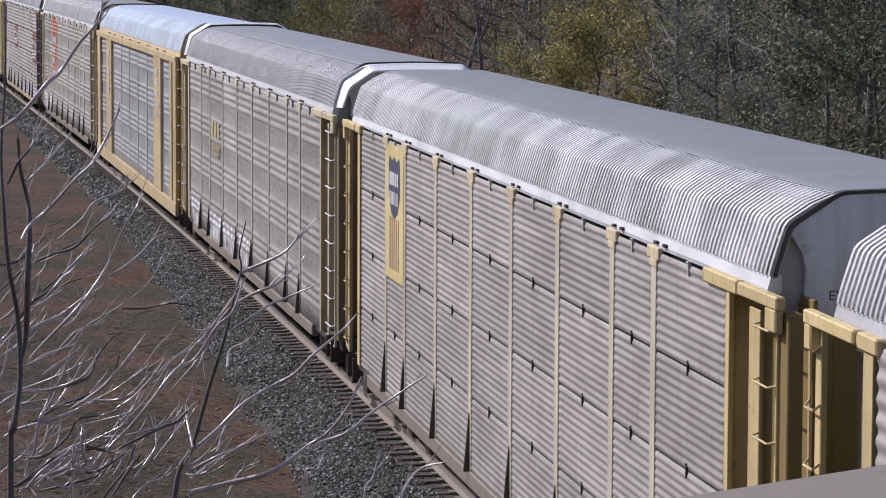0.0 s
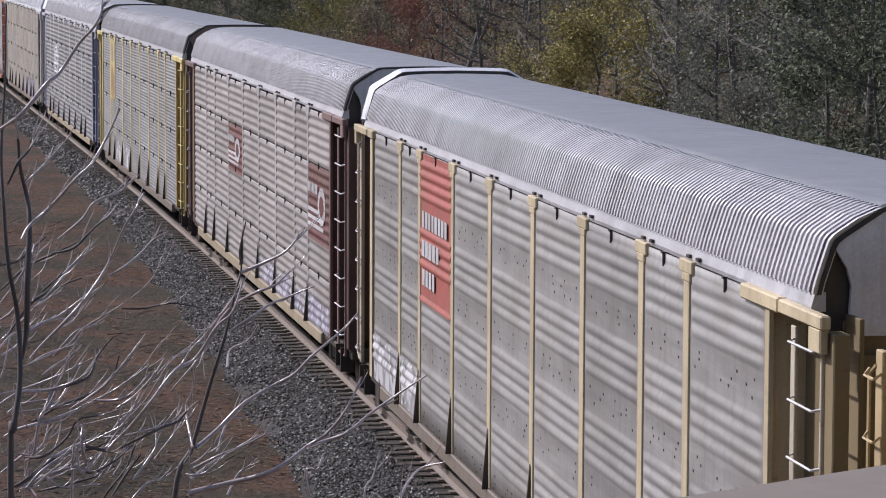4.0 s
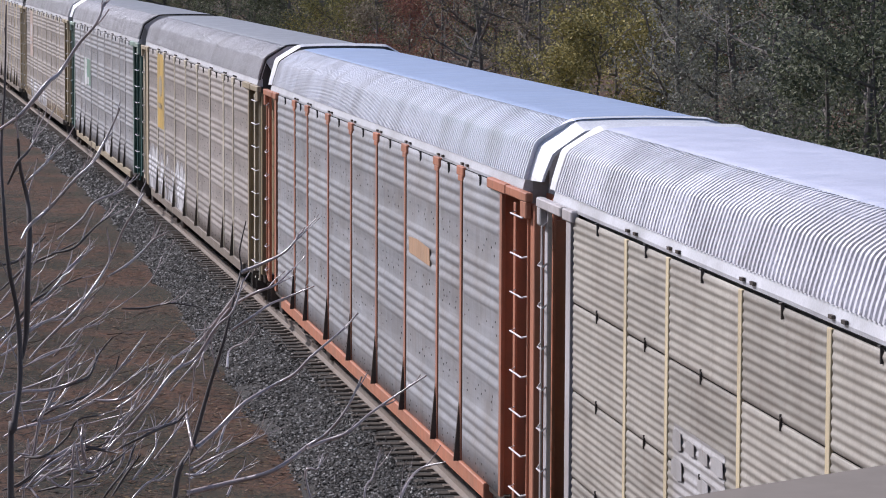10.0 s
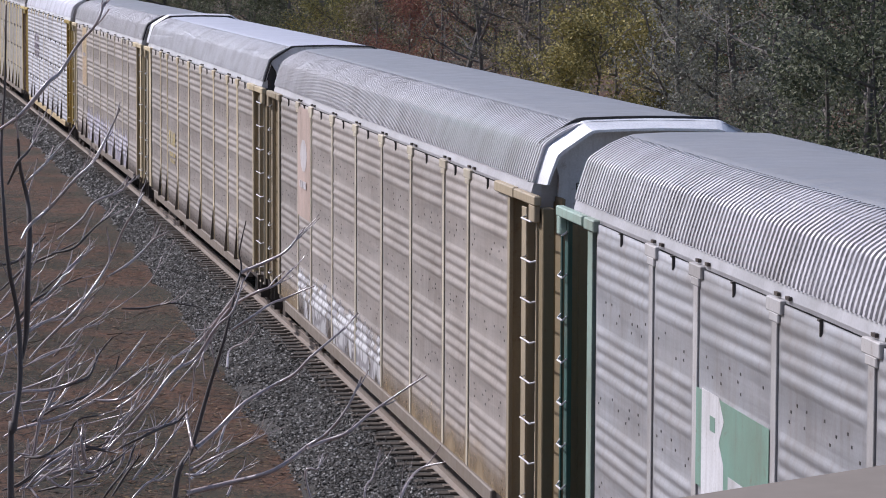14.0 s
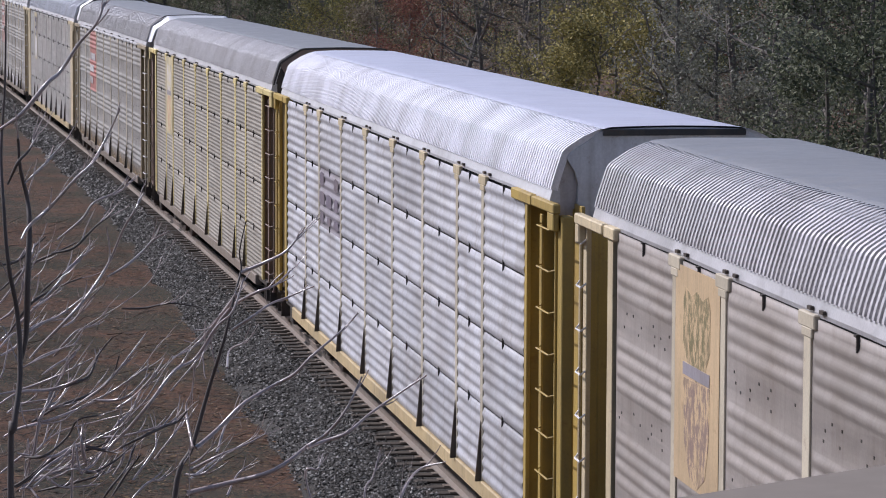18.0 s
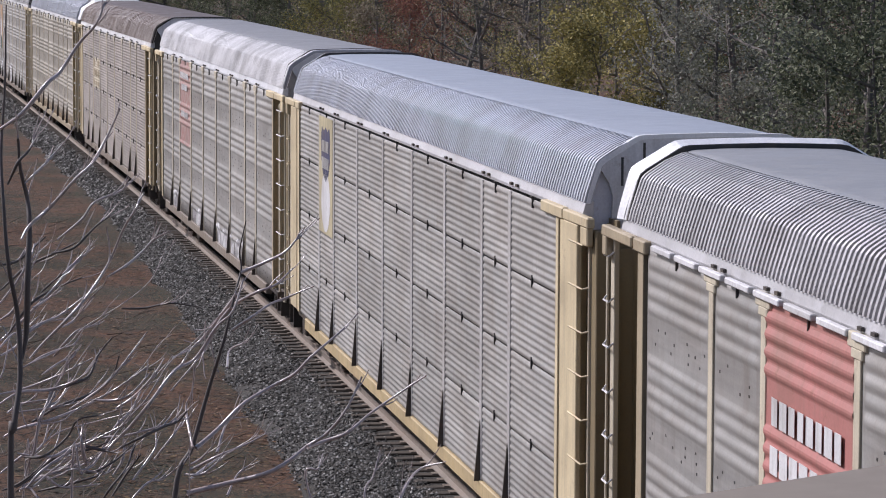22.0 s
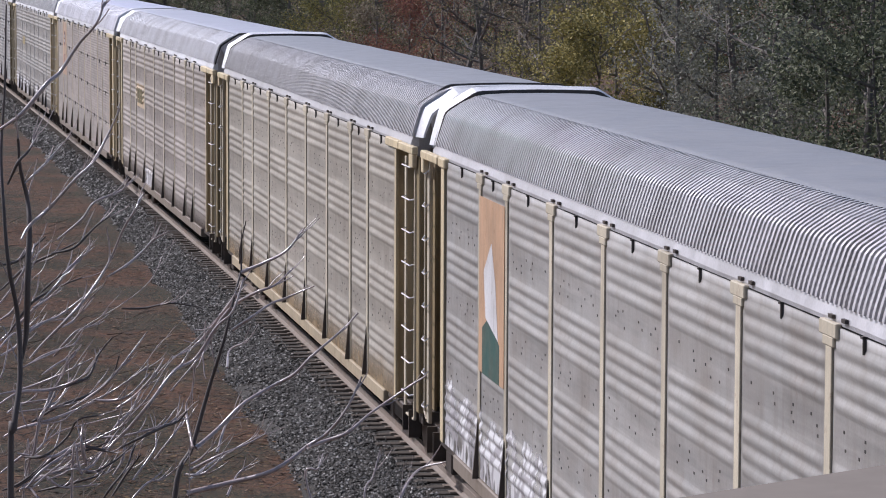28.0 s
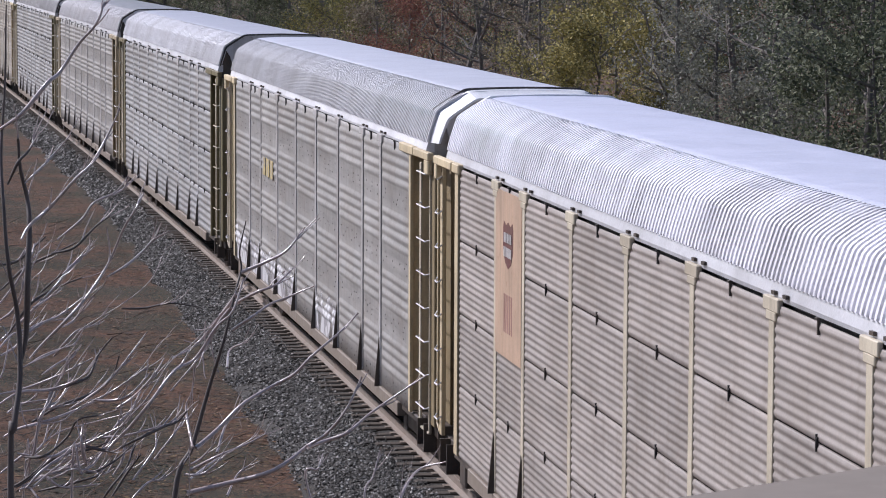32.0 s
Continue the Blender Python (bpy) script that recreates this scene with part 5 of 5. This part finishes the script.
    sapling("bare sapling with many thin crossing shoots at the bank", -8.52, 16.2, [
        (0.0095, [(0.10, 5.44), (0.22, 5.57), (0.28, 5.86), (0.33, 5.97), (0.38, 6.08), (0.44, 6.15), (0.48, 6.25)]),
        (0.007, [(0.22, 5.75), (0.34, 5.88), (0.47, 6.01), (0.59, 6.14), (0.69, 6.24)]),
        (0.006, [(0.22, 5.95), (0.30, 6.07), (0.37, 6.17), (0.40, 6.27)]),
        (0.006, [(0.26, 5.81), (0.38, 5.96), (0.51, 6.03), (0.64, 6.09)]),
        (0.0065, [(0.30, 5.78), (0.43, 5.84), (0.53, 5.90), (0.70, 6.02)]),
        (0.006, [(0.33, 5.81), (0.45, 5.85), (0.61, 5.88)]),
        (0.006, [(0.21, 5.48), (0.33, 5.51), (0.51, 5.57), (0.69, 5.67)]),
        (0.0075, [(0.32, 5.50), (0.47, 5.52), (0.59, 5.54), (0.67, 5.60), (0.72, 5.68), (0.79, 5.78)]),
        (0.007, [(0.23, 5.27), (0.31, 5.30), (0.47, 5.35), (0.63, 5.41), (0.77, 5.46), (0.87, 5.56), (0.98, 5.62)]),
        (0.0075, [(0.34, 5.07), (0.40, 5.27), (0.43, 5.39), (0.49, 5.50), (0.54, 5.61), (0.60, 5.70)]),
        (0.007, [(0.30, 5.18), (0.47, 5.17), (0.57, 5.21), (0.70, 5.24), (0.86, 5.29), (1.04, 5.31), (1.16, 5.35)]),
        (0.0065, [(0.29, 5.00), (0.38, 5.07), (0.51, 5.15), (0.68, 5.20), (0.80, 5.26)]),
        (0.0065, [(0.32, 5.01), (0.51, 5.09), (0.69, 5.12)]),
        (0.0075, [(0.31, 5.00), (0.36, 4.98), (0.41, 4.94)]),
        (0.006, [(0.33, 4.99), (0.43, 5.05), (0.53, 5.02), (0.72, 5.00)]),
        (0.006, [(0.59, 5.09), (0.68, 5.09), (0.80, 5.15), (0.90, 5.21)]),
        (0.0055, [(0.79, 5.05), (0.84, 5.15), (0.86, 5.23)]),
        (0.0055, [(0.89, 5.04), (1.00, 5.18), (1.02, 5.22)]),
        (0.0055, [(0.36, 5.66), (0.47, 5.69), (0.61, 5.75)]),
        (0.0055, [(0.22, 6.03), (0.36, 6.13), (0.51, 6.23), (0.61, 6.26)]),
        (0.0065, [(0.57, 5.39), (0.72, 5.51), (0.81, 5.61), (0.97, 5.80)])], 56, 3, bark, dusk, near=True)
    sapling("bare sapling with pale shoots low behind the dark stem", -8.40, 16.6, [
        (0.0095, [(0.21, 4.88), (0.26, 5.09), (0.40, 5.23), (0.60, 5.27), (0.76, 5.33), (0.90, 5.42), (0.98, 5.53)]),
        (0.0065, [(0.10, 5.81), (0.17, 5.89), (0.22, 6.01), (0.24, 6.15)]),
        (0.006, [(0.38, 5.62), (0.43, 5.71), (0.50, 5.76), (0.60, 5.80)]),
        (0.007, [(0.26, 5.29), (0.40, 5.37), (0.56, 5.42), (0.68, 5.52), (0.72, 5.62)]),
        (0.006, [(0.34, 5.35), (0.42, 5.41), (0.47, 5.52)]),
        (0.0065, [(0.23, 4.97), (0.35, 5.07), (0.50, 5.12), (0.62, 5.21)]),
        (0.006, [(0.31, 5.01), (0.43, 5.04), (0.53, 5.14)]),
        (0.006, [(0.68, 4.87), (0.76, 5.00), (0.83, 5.09)]),
        (0.006, [(0.70, 5.35), (0.80, 5.40), (0.90, 5.52), (0.96, 5.61)]),
        (0.0075, [(0.58, 5.05), (0.70, 5.25), (0.78, 5.35), (0.85, 5.46)]),
        (0.0055, [(0.90, 5.07), (1.00, 5.20), (1.05, 5.27)]),
        (0.006, [(0.10, 6.11), (0.20, 6.15), (0.34, 6.25)]),
        (0.0055, [(0.10, 5.64), (0.18, 5.69), (0.25, 5.78)]),
        (0.0055, [(0.13, 5.34), (0.21, 5.37), (0.36, 5.41)]),
        (0.006, [(0.09, 5.01), (0.21, 5.09), (0.31, 5.17), (0.35, 5.27)]),
        (0.006, [(0.29, 4.90), (0.45, 4.96), (0.60, 5.00), (0.72, 5.02)])], 57, 3, bark, dusk, near=True)


# ---- the cars, in their order on the train ----
PLAIN = [
    dict(label="silver covered car carrier with tan end frames", post="silver", end="tan", tone="neutral"),
    dict(label="seamed silver covered car carrier with olive ends", post="silver", end="olive", tone="grey", seams=True),
    dict(label="pale covered car carrier with cream end frames", post="pale_post", end="cream", tone="tan", roof="bright"),
]
CARS = {
    -1: dict(label="silver covered car carrier with yellow end frames", post="pale_post", end="yellow", tone="pink", seams=True),
    0: dict(label="silver car carrier with yellow ends and a shield sign", post="pale_post", end="yellow", tone="pink", hood="bone", backing="grey", bracket="cream", latch="silver", stringer=0.36, seams="fine", bold=True, roof="patchy", marks=(mark_shield(7), mark_words("EXCESS HEIGHT"))),
    1: dict(label="weathered silver car carrier with cream ends and graffiti", post="pale_post", end="cream", tone="neutral", front="flash", rear="wedge", hood="bone", thin=True, marks=(mark_words("EXCESS HEIGHT", 4.86, 0.13), mark_letters(6, 3.45, "brass"), mark_spray((8, 6, 5, 4), 1.6, "white"))),
    2: dict(label="blue grey car carrier with broad yellow frame and red signs", post="silver", end="gold", trim="ochre", tone="cool", front="ochre", hood="gold", thin=True, frame=True, roof="azure", backing="gold", sill="ochre"),
    3: dict(label="silver car carrier with cream ends and a red painted field", post="cream", end="cream", tone="neutral", rear="wedge", hood="bone", bold=True, marks=(mark_red(6, "red"), mark_spray((8, 7), 1.7, "white"))),
    4: dict(label="silver car carrier with dark brown ends and two brown signs", post="silver", end="brown", trim="dusty_brown", tone="pink", hood="bone", seams=True, sill="tan", marks=(mark_box(5, 2.72, 3.78, "maroon", "white", ring=True), mark_box(0, 2.4, 3.78, "maroon", "white", ring=True), mark_spray((0, 1, 2, 3), 1.4, "lilac"))),
    5: dict(label="silver car carrier with bright yellow posts and peeling sign", post="lemon", end="lemon", tone="grey", hood="rust", seams="fine", bold=True, marks=(mark_peel(7), mark_spray((5, 6), 1.6, "white"))),
    6: dict(label="silver car carrier with navy blue ends and white posts", post="white", end="blue", trim="lavender", tone="slate", hood="ash", rails="periwinkle", seams=True, sill="tan", marks=(mark_plate(6, 2.55, 3.7, "white", 3, 0.1, 0.95, "lavender"),)),
    7: dict(label="tan silver seamed car carrier with olive ends and graffiti", post="cream", end="olive", trim="ash", stringer=0.36, tone="tan", front="band", rear="band", hood="bone", seams="fine", brackets=False, thin=True, roof="pale", marks=(mark_plate(6, 2.35, 3.2, "silver", 4, 0.15, 0.9, "grey"), mark_spray((1, 2, 3), 1.75, "purple"),)),
    8: dict(label="silver car carrier with orange ends, posts and sill", post="orange", end="orange", tone="cool", front="band", rear="wedge", hood="bone", bold=True, roof="blue", sill="orange", thin=True, marks=(mark_words("EXCESS HEIGHT", 4.86, 0.13), mark_dash(2),)),
    9: dict(label="silver car carrier with a tall yellow sign and graffiti", post="pale_post", end="tan", rear_post=0.6, tone="warm", hood="bone", bold=True, marks=(mark_strip(7, "amber"), mark_spray((8, 7, 6, 5), 2.1, "white"))),
    10: dict(label="silver car carrier with dark green ends and a green sign", post="silver", end="green", trim="mint", tone="cool", hood="ash", backing="grey", sill="tan", bracket="silver", marks=(mark_words("EXCESS HEIGHT", 4.86, 0.13), mark_initials(6), mark_spray((3,), 1.3, "white"))),
    11: dict(label="weathered car carrier with tan ends and rusty lower panels", gussets=False, post="pale_post", end="tan", stringer=0.28, tone="warm", front="flash", hood="bone", thin=True, roof="grey", marks=(mark_words("EXCESS HEIGHT", 4.86, 0.13), mark_spray(tuple(range(9)), 1.35, "tan"), mark_strip(7, "dusty_pink", "ash"), mark_spray((6, 5, 7, 4), 1.75, "white"))),
    12: dict(label="silver car carrier with cream ends and faded lettering", post="cream", end="cream", rear_post=0.6, tone="warm", rear="wedge", hood="bone", bold=True, roof="bright", marks=(mark_letters(6, 2.6, "brass"),)),
    13: dict(label="weathered tan car carrier with cream ends and graffiti", post="pale_post", end="cream", stringer=0.34, tone="warm", hood="bone", backing="grey", bold=True, marks=(mark_worn(7, "buff", "olive", "rust"), mark_spray((6, 5, 4, 3, 2, 1), 2.0, "lilac"), mark_words("EXCESS HEIGHT", 5.0, 0.15))),
    14: dict(label="white seamed car carrier with gold ends and grey sign", post="pale_post", bracket="cream", end="gold", tone="white", front="none", ridge_gap=True, backing="ash", hood="bone", seams=True, sill="ochre", roof="pale", marks=(mark_plate(6, 2.75, 3.8, "mauve", 3, 0.02, 0.98, "plum"),)),
    15: dict(label="silver seamed car carrier with yellow posts and faded sign", post="lemon", end="lemon", tone="tan", rails="rust", hood="rust", seams="fine", bold=True, marks=(mark_worn(7, "straw", "ash", "salmon"),)),
    16: dict(label="weathered silver car carrier with tan ends and red field", post="pale_post", end="tan", tone="neutral", front="flash", rear="wedge", hood="bone", rope=True, marks=(mark_spray(tuple(range(9)), 1.2, "tan"), mark_red(6, "brick"), mark_spray((4,), 1.2, "white"))),
    17: dict(label="silver seamed car carrier with cream ends and oval sign", post="silver", end="cream", wide_end="cream", backing="lavender", sill="ochre", tone="neutral", front="thin", rear="line", hood="bone", seams="fine", brackets=False, roof="steel", marks=(mark_shield(7, "straw", "navy", "silver", oval_low=True),)),
    18: dict(label="brownish car carrier with pale patchy roof and faded sign", post="pale_post", end="cream", tone="neutral", front="line", hood="bone", roof="patchy", marks=(mark_red(6, "faded_red"), mark_spray((7, 5, 3, 2), 1.3, "white"))),
    19: dict(label="silver seamed car carrier with rusty brown roof", post="pale_post", end="cream", tone="warm", hood="bone", latch="silver", stringer=0.36, rear_post=0.6, seams="fine", roof="rust", marks=(mark_plate(6, 2.8, 3.85, "pale_post", 3, 0.05, 0.95, "tan"), mark_words("EXCESS HEIGHT"))),
    20: dict(label="plain silver car carrier with cream end frames", post="pale_post", end="cream", tone="tan", front="flash", hood="bone", sill="tan", thin=True, roof="steel", marks=(mark_spray(tuple(range(9)), 1.35, "tan"),)),
    21: dict(label="silver car carrier with a tan picture sign and graffiti", post="pale_post", end="cream", tone="neutral", rear="wedge", hood="bone", marks=(mark_dog(7), mark_spray((8, 7, 6, 4), 1.8, "white"))),
    22: dict(label="plain silver car carrier with tan lower band", post="pale_post", end="cream", tone="tan", front="flash", rear="wedge", hood="bone", sill="tan", roof="grey", marks=(mark_words("EXCESS HEIGHT", 4.86, 0.13), mark_spray(tuple(range(9)), 1.35, "tan"),)),
    23: dict(label="silver car carrier with a yellow patch sign", post="pale_post", end="cream", tone="warm", hood="bone", backing="ash", roof="bright", marks=(mark_block(6, 2.95, 3.65, "buff", 3, "olive"), mark_spray((5,), 1.4, "white"))),
    24: dict(label="silver seamed car carrier with bright roof and tall sign", post="pale_post", end="cream", tone="warm", front="band", rear="thin", hood="bone", stringer=0.36, seams="fine", roof="pale", marks=(mark_words("EXCESS HEIGHT", 4.86, 0.13), mark_shield(7, "peach", "maroon", "silver", "faded_red", size=0.6),)),
    25: dict(label="silver car carrier with cream ends and white graffiti", post="silver", end="cream", tone="neutral", front="flash", hood="bone", thin=True, roof="bright", marks=(mark_letters(6, 3.25, "brass", False), mark_spray((8, 7, 6, 5, 3), 1.6, "white"))),
    26: dict(label="seamed silver car carrier with olive ends", post="silver", end="olive", tone="grey", seams=True, roof="bright"),
}
PITCH_OF_CARS, SPEED, START = 28.65, 21.785, -26.2
SHIFT = {0: -0.1, 1: 0.15, 2: -0.5, 3: -0.3, 4: 0.1, 5: 0.1, 7: 0.3, 9: 0.15, 10: 0.3, 11: 0.65, 12: 0.5, 13: 0.45, 14: 0.7, 15: 0.1, 16: 0.2, 18: -0.5, 20: 0.1, 22: -0.2, 23: -0.1, 24: 0.05, 25: -0.4}


def build_train():
    out = []
    for n in range(-1, 32):
        out.append((n, build_car(CARS.get(n, PLAIN[n % 3]))))
    return out


def motions(train):
    for n, car in train:
        rows = []
        for k in range(33):
            u = n * PITCH_OF_CARS - (START + SPEED * k) + 13.69 + SHIFT.get(n, 0.0)
            a, b = beside(u - 10.05, 0), beside(u + 10.05, 0)
            c = (a + b) / 2
            rows.append((float(k), pose(c.x, c.y, 0, 0, 0, math.degrees(math.atan2(a.x - b.x, b.y - a.y)))))
        walk(car, rows)


build_ground()
build_bed()
build_bridge()
TRAIN = build_train()
build_woods()
build_saplings()
build_track()
build_stones()
build_leaves()
build_sticks()
motions(TRAIN)
